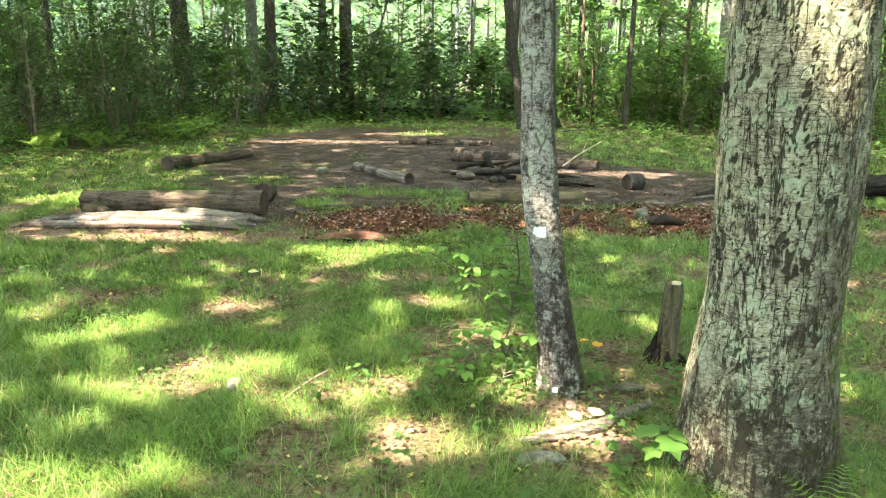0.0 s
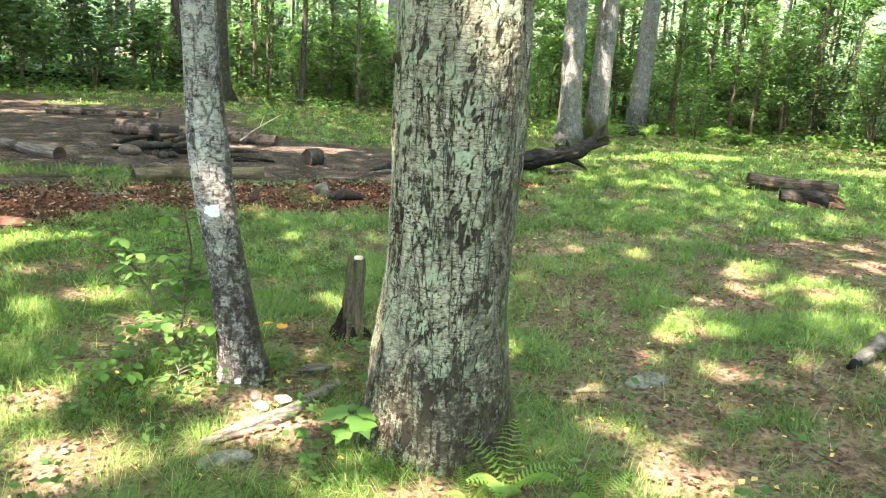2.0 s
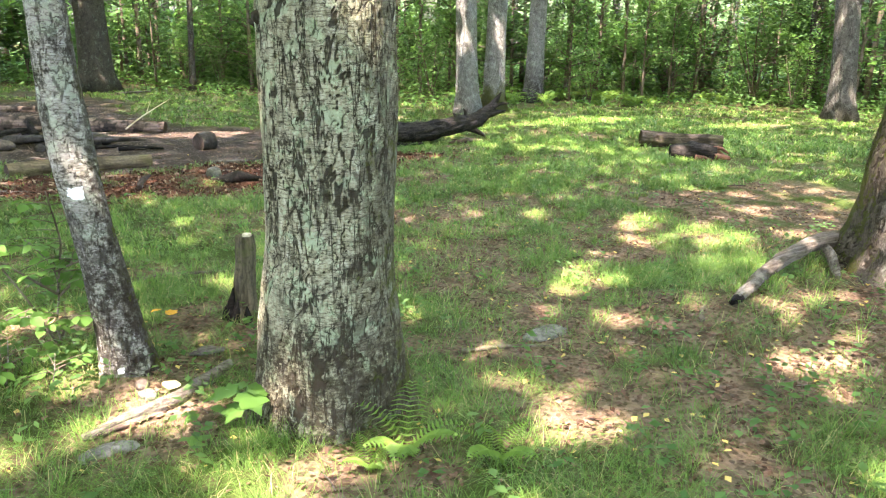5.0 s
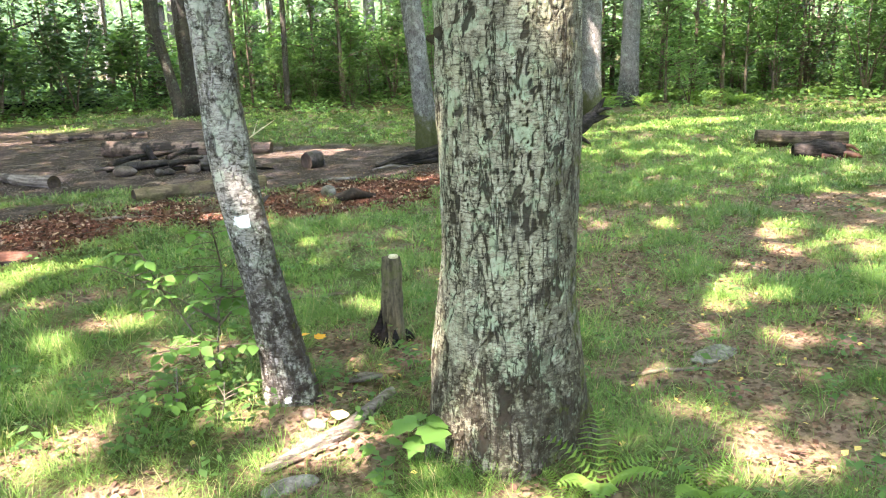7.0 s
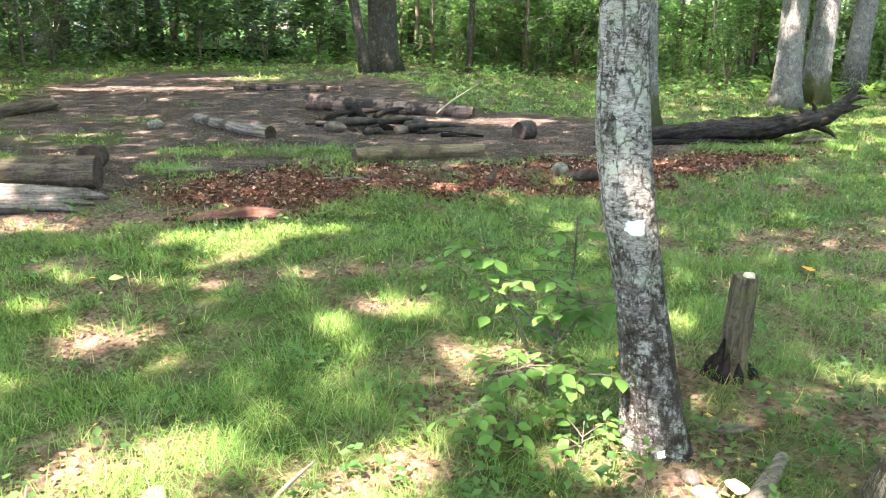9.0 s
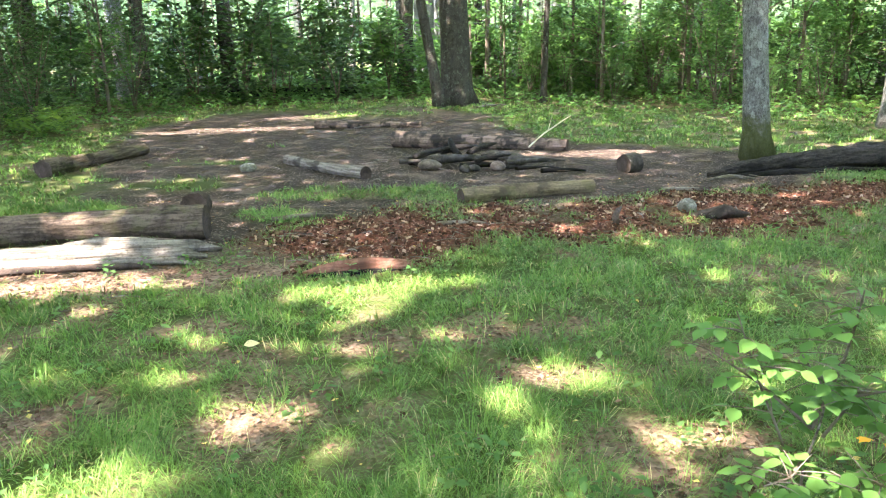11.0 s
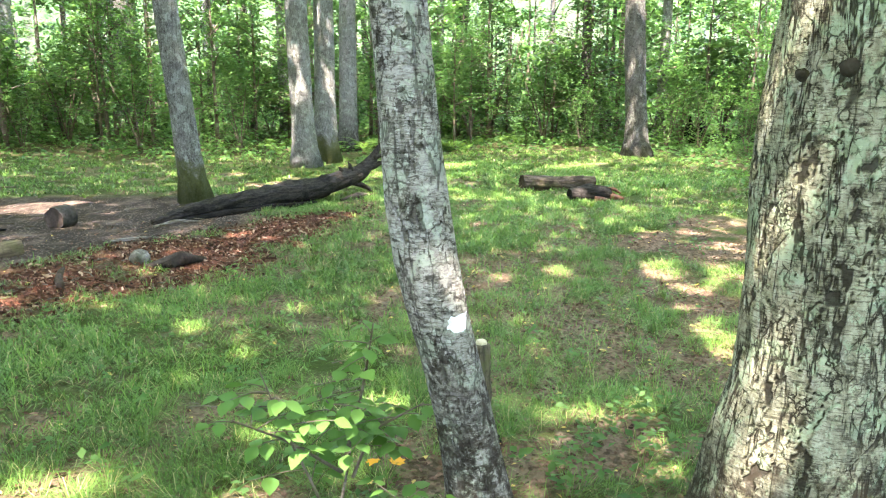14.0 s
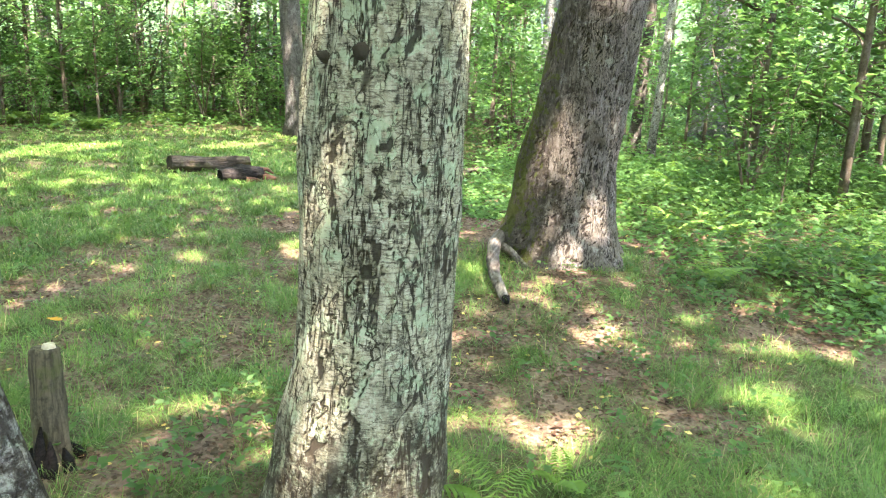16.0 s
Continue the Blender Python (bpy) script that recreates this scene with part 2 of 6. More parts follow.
# ---- materials ----
class Nodes:
    def __init__(self, name):
        self.m = bpy.data.materials.new(name)
        self.m.use_nodes = True
        self.t = self.m.node_tree
        self.b = self.t.nodes["Principled BSDF"]
        self.b.inputs["Specular IOR Level"].default_value = 0.06
        self.out = self.t.nodes["Material Output"]
        self.co = self.add("ShaderNodeTexCoord").outputs["Object"]

    def add(self, kind, **values):
        n = self.t.nodes.new(kind)
        for k, v in values.items():
            setattr(n, k, v)
        return n

    def put(self, socket, value):
        if hasattr(value, "is_output"):
            self.t.links.new(value, socket)
        else:
            socket.default_value = value

    def scaled(self, s):
        n = self.add("ShaderNodeVectorMath", operation="MULTIPLY")
        self.put(n.inputs[0], self.co)
        n.inputs[1].default_value = s
        return n.outputs[0]

    def noise(self, scale, detail=4, rough=0.6, stretch=None, distort=0.0):
        n = self.add("ShaderNodeTexNoise")
        self.put(n.inputs["Vector"], self.scaled(stretch) if stretch else self.co)
        for k, v in (("Scale", scale), ("Detail", detail), ("Roughness", rough), ("Distortion", distort)):
            n.inputs[k].default_value = v
        return n.outputs["Fac"]

    def cell(self, scale, stretch=None, feature="DISTANCE_TO_EDGE", out="Distance"):
        n = self.add("ShaderNodeTexVoronoi", feature=feature)
        self.put(n.inputs["Vector"], self.scaled(stretch) if stretch else self.co)
        n.inputs["Scale"].default_value = scale
        return n.outputs[out]

    def ramp(self, value, a, b, lo=0.0, hi=1.0):
        n = self.add("ShaderNodeMapRange", interpolation_type="SMOOTHSTEP")
        self.put(n.inputs["Value"], value)
        for k, v in (("From Min", a), ("From Max", b), ("To Min", lo), ("To Max", hi)):
            n.inputs[k].default_value = v
        return n.outputs["Result"]

    def mix(self, fac, a, b, how="MIX"):
        n = self.add("ShaderNodeMix", data_type="RGBA", blend_type=how)
        self.put(n.inputs["Factor"], fac)
        for s, v in ((n.inputs[6], a), (n.inputs[7], b)):
            self.put(s, (*v, 1) if isinstance(v, tuple) and len(v) == 3 else v)
        return n.outputs[2]

    def math(self, op, a, b=0.0):
        n = self.add("ShaderNodeMath", operation=op)
        self.put(n.inputs[0], a)
        self.put(n.inputs[1], b)
        return n.outputs[0]

    def attr(self, name):
        return self.add("ShaderNodeAttribute", attribute_name=name).outputs["Fac"]

    def island(self):
        return self.add("ShaderNodeNewGeometry").outputs["Random Per Island"]

    def finish(self, colour, roughness=0.85, height=None, strength=0.5, distance=0.01, through=0.0, tint=None):
        self.put(self.b.inputs["Base Color"], colour if hasattr(colour, "is_output") else (*colour, 1))
        self.put(self.b.inputs["Roughness"], roughness)
        if height is not None:
            n = self.add("ShaderNodeBump")
            n.inputs["Strength"].default_value, n.inputs["Distance"].default_value = strength, distance
            self.put(n.inputs["Height"], height)
            self.put(self.b.inputs["Normal"], n.outputs[0])
        if through:
            tr = self.add("ShaderNodeBsdfTranslucent")
            self.put(tr.inputs["Color"], tint if tint is not None else colour)
            mx = self.add("ShaderNodeMixShader")
            mx.inputs[0].default_value = through
            self.put(mx.inputs[1], self.b.outputs[0])
            self.put(mx.inputs[2], tr.outputs[0])
            self.put(self.out.inputs["Surface"], mx.outputs[0])
        return self.m


def ground_material():
    n = Nodes("forest_floor")
    soil, red, bare, herb = n.attr("soil"), n.attr("red"), n.attr("bare"), n.attr("herb")
    flake = n.cell(52, feature="F1", out="Color")
    flake2 = n.cell(75, feature="F1", out="Color")
    sep, sep2 = n.add("ShaderNodeSeparateColor"), n.add("ShaderNodeSeparateColor")
    n.put(sep.inputs[0], flake)
    n.put(sep2.inputs[0], flake2)
    big, fine = n.noise(1.7), n.noise(60, 5, 0.7)
    litter = n.mix(sep.outputs[0], (0.055, 0.034, 0.025), (0.20, 0.13, 0.10))
    litter = n.mix(n.ramp(sep.outputs[1], 0.55, 0.75), litter, (0.20, 0.135, 0.10))
    litter = n.mix(n.ramp(n.noise(7), 0.5, 0.62, 0, 0.7), litter, (0.06, 0.04, 0.028))
    green = n.mix(fine, (0.018, 0.036, 0.008), (0.06, 0.08, 0.022))
    green = n.mix(n.ramp(big, 0.45, 0.65, 0, 0.5), green, litter)
    dirt = n.mix(fine, (0.017, 0.013, 0.011), (0.046, 0.034, 0.028))
    dirt = n.mix(n.ramp(n.noise(2.3, 6), 0.48, 0.66), dirt, (0.09, 0.064, 0.054))
    dirt = n.mix(n.ramp(sep2.outputs[0], 0.88, 0.93, 0, 0.8), dirt, (0.22, 0.17, 0.14))
    rot = n.mix(sep.outputs[2], (0.045, 0.017, 0.011), (0.13, 0.045, 0.028))
    rot = n.mix(n.ramp(n.noise(4), 0.5, 0.65, 0, 0.8), rot, (0.05, 0.03, 0.022))
    rot = n.mix(n.ramp(sep2.outputs[1], 0.8, 0.88, 0, 0.7), rot, (0.26, 0.16, 0.115))
    c = n.mix(bare, green, litter)
    c = n.mix(n.math("MULTIPLY", herb, 0.6), c, n.mix(fine, (0.04, 0.05, 0.02), (0.12, 0.08, 0.05)))
    c = n.mix(soil, c, dirt)
    c = n.mix(red, c, rot)
    h = n.math("ADD", n.math("MULTIPLY", n.cell(30, feature="F1"), 0.8), n.noise(45, 5, 0.7))
    return n.finish(c, 0.92, h, 0.7, 0.025)


def bark_material(name, pale, mid, dark, lichen=(0.36, 0.42, 0.32), lichen_amount=0.5, moss=0.3, lines=0.0, stretch=(24, 24, 9), flecks=0.0, low=0.0, crack=0.9, stain=0.5, moss_side=(0.7, 0.7, 0.0), web=0.15, footmoss=0.0):
    n = Nodes(name)

    def warped(s, amount, scale):
        w = n.add("ShaderNodeTexNoise")
        n.put(w.inputs["Vector"], n.co)
        w.inputs["Scale"].default_value, w.inputs["Detail"].default_value = scale, 3
        add = n.add("ShaderNodeVectorMath", operation="MULTIPLY_ADD")
        n.put(add.inputs[0], w.outputs["Color"])
        add.inputs[1].default_value = (amount,) * 3
        n.put(add.inputs[2], n.scaled(s))
        v = n.add("ShaderNodeTexVoronoi", feature="DISTANCE_TO_EDGE")
        n.put(v.inputs["Vector"], add.outputs[0])
        v.inputs["Scale"].default_value = 1.0
        return v.outputs["Distance"]

    plates = warped(stretch, 1.1, 34)
    small = warped((stretch[0] * 1.5, stretch[1] * 1.5, stretch[2] * 4.5), 1.8, 20)
    grain = n.noise(1.0, 6, 0.75, stretch=(stretch[0] * 2.2, stretch[1] * 2.2, stretch[2] * 5))
    c = n.mix(n.ramp(grain, 0.32, 0.68), mid, pale)
    if lines:
        streak = n.noise(1.0, 4, 0.7, stretch=(26, 26, 170), distort=0.8)
        c = n.mix(n.ramp(streak, 0.48, 0.62, 0, lines), c, dark)
    patch = n.noise(9.0, 7, 0.7, distort=0.5)
    c = n.mix(n.ramp(patch, 0.58 - 0.12 * lichen_amount, 0.63 - 0.1 * lichen_amount, 0, 0.8), c, lichen)
    spots = n.noise(34.0, 5, 0.7)
    c = n.mix(n.ramp(spots, 0.58, 0.63, 0, 0.85 * lichen_amount), c, tuple(min(0.75, 1.5 * v) for v in lichen))
    brown = n.noise(6.5, 7, 0.7)
    c = n.mix(n.ramp(brown, 0.56, 0.61, 0, stain), c, tuple(0.7 * a + 0.3 * d for a, d in zip(dark, mid)))
    speck = n.noise(60.0, 4, 0.75)
    c = n.mix(n.ramp(speck, 0.57, 0.64, 0, 0.45), c, dark)
    if flecks:
        f = n.noise(1.0, 6, 0.78, stretch=(15, 15, 34), distort=0.8)
        c = n.mix(n.ramp(f, 0.56, 0.60, 0, flecks), c, dark)
        g = n.noise(13.0, 6, 0.75)
        c = n.mix(n.ramp(g, 0.56, 0.60, 0, flecks), c, tuple(1.3 * v for v in dark))
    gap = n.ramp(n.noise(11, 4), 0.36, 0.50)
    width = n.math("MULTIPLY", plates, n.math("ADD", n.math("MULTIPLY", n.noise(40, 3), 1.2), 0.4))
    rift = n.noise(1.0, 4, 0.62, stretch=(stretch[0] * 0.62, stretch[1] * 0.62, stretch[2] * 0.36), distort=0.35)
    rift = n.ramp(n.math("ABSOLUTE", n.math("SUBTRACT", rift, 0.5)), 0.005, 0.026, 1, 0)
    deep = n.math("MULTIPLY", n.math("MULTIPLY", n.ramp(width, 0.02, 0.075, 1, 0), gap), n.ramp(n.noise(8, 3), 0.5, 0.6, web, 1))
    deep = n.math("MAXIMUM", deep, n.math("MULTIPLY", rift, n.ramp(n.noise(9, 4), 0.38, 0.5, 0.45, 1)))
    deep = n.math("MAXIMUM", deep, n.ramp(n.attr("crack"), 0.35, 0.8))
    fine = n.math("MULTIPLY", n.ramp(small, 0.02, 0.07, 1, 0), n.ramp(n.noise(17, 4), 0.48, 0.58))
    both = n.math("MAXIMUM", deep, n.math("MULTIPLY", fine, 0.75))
    # fissures take a dark bark colour that also stands in for their shade
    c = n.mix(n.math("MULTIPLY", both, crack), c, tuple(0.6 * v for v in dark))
    sep = n.add("ShaderNodeSeparateXYZ")
    n.put(sep.inputs[0], n.co)
    if low:
        edge = n.math("ADD", sep.outputs[2], n.math("MULTIPLY", n.noise(14, 6, 0.7), -0.7))
        c = n.mix(n.math("MULTIPLY", n.ramp(edge, 0.0, low - 0.2, 0.88, 0), n.ramp(n.noise(24, 6, 0.75), 0.42, 0.55, 0.3, 1)), c, tuple(1.6 * v for v in dark))
    if footmoss:
        up = n.math("ADD", sep.outputs[2], n.math("MULTIPLY", n.noise(7, 6, 0.7), -1.1))
        c = n.mix(n.ramp(up, -0.15, footmoss - 0.5, 0.9, 0), c, n.mix(n.noise(40), (0.025, 0.032, 0.012), (0.10, 0.11, 0.03)))
    if moss:
        g = n.add("ShaderNodeNewGeometry")
        dot = n.add("ShaderNodeVectorMath", operation="DOT_PRODUCT")
        n.put(dot.inputs[0], g.outputs["Normal"])
        dot.inputs[1].default_value = moss_side
        m = n.math("ADD", dot.outputs["Value"], n.math("MULTIPLY", n.math("SUBTRACT", n.noise(13, 7, 0.72), 0.5), 3.0))
        m = n.math("SUBTRACT", m, n.math("MULTIPLY", sep.outputs[2], 0.25))
        # dark brown towards moss_side first, then the green moss over it
        c = n.mix(n.ramp(m, 0.1, 0.4, 0, 0.7 * moss), c, tuple(2.0 * v for v in dark))
        c = n.mix(n.ramp(m, 0.65, 0.95, 0, moss), c, n.mix(n.noise(90), (0.035, 0.045, 0.012), (0.11, 0.12, 0.03)))
    h = n.math("SUBTRACT", n.math("MULTIPLY", grain, 0.8), n.math("MULTIPLY", both, 1.4))
    return n.finish(c, 0.9, h, 0.9, 0.012)


def wood_material(name, pale, mid, dark, stretch=(9, 9, 9), grain=40.0, char=0.0, moss=0.0):
    n = Nodes(name)
    a = n.noise(grain, 5, 0.7)
    b = n.noise(3.5, 5, 0.6)
    long = n.noise(1.0, 5, 0.7, stretch=stretch, distort=0.5)
    c = n.mix(n.ramp(long, 0.35, 0.65), mid, pale)
    c = n.mix(n.ramp(a, 0.45, 0.75, 0, 0.7), c, dark)
    c = n.mix(n.ramp(b, 0.52, 0.64, 0, 0.7), c, dark)
    if char:
        c = n.mix(n.ramp(n.noise(5, 4), 0.42, 0.55, char, 0), c, (0.018, 0.017, 0.017))
    if moss:
        c = n.mix(n.ramp(n.noise(6, 5), 0.5, 0.62, 0, moss), c, (0.09, 0.11, 0.03))
    h = n.math("ADD", long, n.math("MULTIPLY", a, 0.6))
    return n.finish(c, 0.85, h, 0.7, 0.015)


def leaf_material(name, a, b, rare=None, through=0.42, gloss=0.5, tint=1.6, spread=0.35):
    n = Nodes(name)
    r = n.island()
    c = n.mix(r, a, b)
    c = n.mix(n.ramp(n.noise(0.35, 2), 0.35, 0.65, 0, spread), c, tuple(0.55 * v for v in a))
    if rare:
        c = n.mix(n.ramp(r, 0.93, 0.94), c, rare)
    warm = n.mix(1.0, c, (tint, tint, 0.7 * tint), "MULTIPLY")
    n.b.inputs["Specular IOR Level"].default_value = 0.15
    return n.finish(c, gloss, through=through, tint=warm)


M_GROUND = ground_material()
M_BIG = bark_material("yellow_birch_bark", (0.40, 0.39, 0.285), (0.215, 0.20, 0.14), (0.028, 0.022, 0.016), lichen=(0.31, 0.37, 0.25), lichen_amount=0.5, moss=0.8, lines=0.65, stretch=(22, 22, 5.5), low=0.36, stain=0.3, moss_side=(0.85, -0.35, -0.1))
M_THIN = bark_material("birch_bark", (0.42, 0.405, 0.37), (0.25, 0.235, 0.21), (0.022, 0.017, 0.014), lichen=(0.36, 0.39, 0.32), lichen_amount=0.5, moss=0.95, lines=0.5, stretch=(14, 14, 12), flecks=0.7, low=0.85, crack=0.6, moss_side=(0.95, 0.1, -0.1))
M_OAK = bark_material("oak_bark", (0.20, 0.178, 0.15), (0.115, 0.098, 0.082), (0.03, 0.024, 0.02), lichen=(0.25, 0.245, 0.21), lichen_amount=0.1, moss=0.85, stretch=(46, 46, 8), moss_side=(-0.3, 1.15, -0.1))
M_GREY = bark_material("grey_bark", (0.23, 0.23, 0.22), (0.13, 0.125, 0.115), (0.035, 0.031, 0.027), lichen=(0.29, 0.31, 0.28), lichen_amount=0.5, moss=0.5, stretch=(34, 34, 8), crack=0.6)
M_GREYFOOT = bark_material("grey_bark_dark_foot", (0.23, 0.23, 0.22), (0.13, 0.125, 0.115), (0.02, 0.018, 0.016), lichen=(0.29, 0.31, 0.28), lichen_amount=0.4, moss=0.3, stretch=(34, 34, 8), low=1.0, crack=0.6)
# darker copy of M_GREY with the trunks' shade put into its colour
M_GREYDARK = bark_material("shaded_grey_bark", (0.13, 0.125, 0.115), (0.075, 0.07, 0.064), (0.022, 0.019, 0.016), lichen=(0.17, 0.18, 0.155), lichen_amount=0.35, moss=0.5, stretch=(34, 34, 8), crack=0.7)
M_GREYMOSS = bark_material("grey_bark_mossy_foot", (0.23, 0.23, 0.22), (0.13, 0.125, 0.115), (0.035, 0.031, 0.027), lichen=(0.29, 0.31, 0.28), lichen_amount=0.5, moss=0.5, stretch=(34, 34, 8), crack=0.7, footmoss=0.68)
M_DARKB = bark_material("dark_bark", (0.10, 0.09, 0.075), (0.06, 0.052, 0.044), (0.018, 0.016, 0.013), lichen=(0.16, 0.18, 0.14), lichen_amount=0.2, moss=0.5, stretch=(30, 30, 7), crack=0.6)
M_TWIG = wood_material("twig_bark", (0.17, 0.14, 0.11), (0.10, 0.08, 0.06), (0.04, 0.03, 0.025))
M_OLD = wood_material("weathered_wood", (0.21, 0.185, 0.16), (0.075, 0.062, 0.052), (0.016, 0.013, 0.011), stretch=(2.0, 40, 40))
M_LOG = wood_material("old_log_bark", (0.125, 0.095, 0.075), (0.045, 0.033, 0.026), (0.012, 0.01, 0.008), stretch=(4, 34, 34), moss=0.2)
M_PINKLOG = wood_material("bare_log_wood", (0.25, 0.175, 0.145), (0.12, 0.085, 0.07), (0.03, 0.024, 0.02), stretch=(3, 36, 36), char=0.9)
M_MOSSLOG = wood_material("mossy_log_wood", (0.20, 0.155, 0.10), (0.095, 0.07, 0.046), (0.035, 0.027, 0.02), stretch=(3, 30, 30), moss=0.2)
M_CHAR = wood_material("charred_wood", (0.022, 0.019, 0.018), (0.008, 0.007, 0.007), (0.003, 0.003, 0.003), stretch=(4, 60, 60))
M_CHARLOG = wood_material("charred_cracked_bark", (0.045, 0.039, 0.035), (0.015, 0.013, 0.012), (0.004, 0.004, 0.004), stretch=(7, 42, 42))
M_CUT = wood_material("cut_wood", (0.60, 0.53, 0.40), (0.42, 0.35, 0.24), (0.2, 0.15, 0.1))
M_END = wood_material("old_cut_end", (0.075, 0.055, 0.045), (0.04, 0.03, 0.026), (0.014, 0.012, 0.011))
M_REDROT = wood_material("red_rotten_wood", (0.24, 0.125, 0.09), (0.12, 0.05, 0.035), (0.06, 0.03, 0.022), stretch=(3, 26, 26))
M_STUMP = wood_material("stump_wood", (0.14, 0.12, 0.08), (0.06, 0.05, 0.035), (0.02, 0.017, 0.013), stretch=(55, 55, 5), moss=0.5)
M_STONE = wood_material("stone", (0.22, 0.205, 0.18), (0.09, 0.084, 0.072), (0.03, 0.027, 0.023), stretch=(26, 26, 26), moss=0.15)
M_BROWNSTONE = wood_material("dusty_brown_stone", (0.15, 0.12, 0.10), (0.075, 0.06, 0.052), (0.03, 0.025, 0.022), stretch=(14, 14, 14))
M_SOOT = wood_material("sooty_stone", (0.075, 0.066, 0.06), (0.04, 0.035, 0.032), (0.012, 0.011, 0.01), stretch=(12, 12, 12))
M_PAINT = wood_material("white_paint", (0.80, 0.82, 0.84), (0.74, 0.76, 0.78), (0.55, 0.56, 0.56))
M_GRASS = leaf_material("grass", (0.045, 0.11, 0.02), (0.165, 0.285, 0.065), rare=(0.34, 0.30, 0.15), through=0.2, gloss=0.5, spread=0.4, tint=1.3)
M_LEAF = leaf_material("summer_leaves", (0.042, 0.10, 0.032), (0.09, 0.17, 0.055), through=0.48, tint=1.8)
M_DARKLEAF = leaf_material("shade_leaves", (0.03, 0.068, 0.026), (0.06, 0.115, 0.042), through=0.45, tint=1.7)
M_LIGHTLEAF = leaf_material("sunlit_young_leaves", (0.07, 0.16, 0.048), (0.125, 0.24, 0.08), through=0.48, tint=1.6, spread=0.15)
M_SAPLING = leaf_material("sapling_leaves", (0.055, 0.135, 0.03), (0.095, 0.20, 0.045), through=0.35, tint=1.3, spread=0.1)
M_FERN = leaf_material("fern_green", (0.10, 0.19, 0.04), (0.16, 0.27, 0.06), through=0.4, tint=1.5)
M_CANOPY = leaf_material("canopy_leaves", (0.10, 0.135, 0.055), (0.14, 0.185, 0.075), through=0.6, tint=2.1)
M_ORANGE = leaf_material("orange_leaf", (0.60, 0.25, 0.02), (0.70, 0.33, 0.03), through=0.3, tint=1.0, spread=0)
M_BUFF = leaf_material("buff_leaf", (0.62, 0.50, 0.28), (0.66, 0.54, 0.30), through=0.3, tint=1.0, spread=0)


def dead_leaf_material():
    n = Nodes("dead_leaves")
    r = n.island()
    c = n.mix(r, (0.042, 0.024, 0.017), (0.22, 0.135, 0.10))
    c = n.mix(n.ramp(n.noise(50), 0.4, 0.6), c, n.mix(1.0, c, (0.7, 0.65, 0.6), "MULTIPLY"))
    c = n.mix(n.ramp(r, 0.965, 0.97), c, (0.50, 0.36, 0.12))
    return n.finish(c, 0.75, through=0.12)


def chip_material():
    n = Nodes("rotten_wood_chips")
    r = n.island()
    c = n.mix(r, (0.02, 0.011, 0.008), (0.10, 0.042, 0.028))
    c = n.mix(n.ramp(r, 0.88, 0.9), c, (0.30, 0.20, 0.145))
    return n.finish(c, 0.9, n.noise(80), 0.6, 0.01)


def backdrop_material():
    n = Nodes("far_forest")
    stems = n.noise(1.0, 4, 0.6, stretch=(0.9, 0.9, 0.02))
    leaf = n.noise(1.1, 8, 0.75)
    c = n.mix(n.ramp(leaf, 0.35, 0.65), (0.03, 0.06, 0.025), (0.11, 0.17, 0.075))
    # pale spots paint the bright gaps between leaves into the backdrop
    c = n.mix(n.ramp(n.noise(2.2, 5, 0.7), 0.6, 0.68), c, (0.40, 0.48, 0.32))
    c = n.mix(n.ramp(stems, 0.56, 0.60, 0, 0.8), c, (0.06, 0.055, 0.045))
    return n.finish(c, 1.0)


M_DEAD, M_CHIP, M_FAR = dead_leaf_material(), chip_material(), backdrop_material()


# ---- ground ----
def spread_axis(lo, hi, fine, outer):
    a = list(np.arange(lo, hi, fine))
    for sign, start in ((-1, a[0]), (1, a[-1])):
        s, x = fine, start
        while abs(x) < outer:
            s = min(s * 1.13, 14)
            x += sign * s
            a.append(x)
    return np.array(sorted(a))


gx, gy = spread_axis(-4.5, 6.5, 0.07, 260), spread_axis(1.2, 10.5, 0.07, 260)
X, Y = np.meshgrid(gx, gy)
Z = ground_z(X, Y) + 0.012 * (fbm(X * 9, Y * 9) - 0.5)
soil, red, bare, herb, isle = masks(X, Y)
Z = Z + red * 0.05 * (fbm(X * 3.5, Y * 3.5 + 4, 0.0, 5) - 0.35)
i, j = np.meshgrid(np.arange(len(gx) - 1), np.arange(len(gy) - 1))
q = (j * len(gx) + i).ravel()
quads = np.stack([q, q + 1, q + len(gx) + 1, q + len(gx)], 1)
ground = new("ground", mesh_from("ground", np.stack([X, Y, Z], -1).reshape(-1, 3), quads, M_GROUND, True,
                                 {"soil": soil.ravel(), "red": red.ravel(), "bare": bare.ravel(), "herb": herb.ravel()}))
tagged(ground, "forest clearing floor of grass, dark soil, red rotten wood and leaf litter", "ground", kind="structure")

th = np.linspace(0, 2 * np.pi, 97)[:-1]
v = np.concatenate([np.stack([np.cos(th) * 95 + 2, np.sin(th) * 95 + 8, th * 0 + z], 1) for z in (-1, 12, 26)])
f = []
for row in range(2):
    for k in range(96):
        a, b = row * 96 + k, row * 96 + (k + 1) % 96
        f.append((a, b, b + 96, a + 96))
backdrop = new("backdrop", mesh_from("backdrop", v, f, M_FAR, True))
tagged(backdrop, "distant green woods beyond the nearer trees", "backdrop", kind="structure")


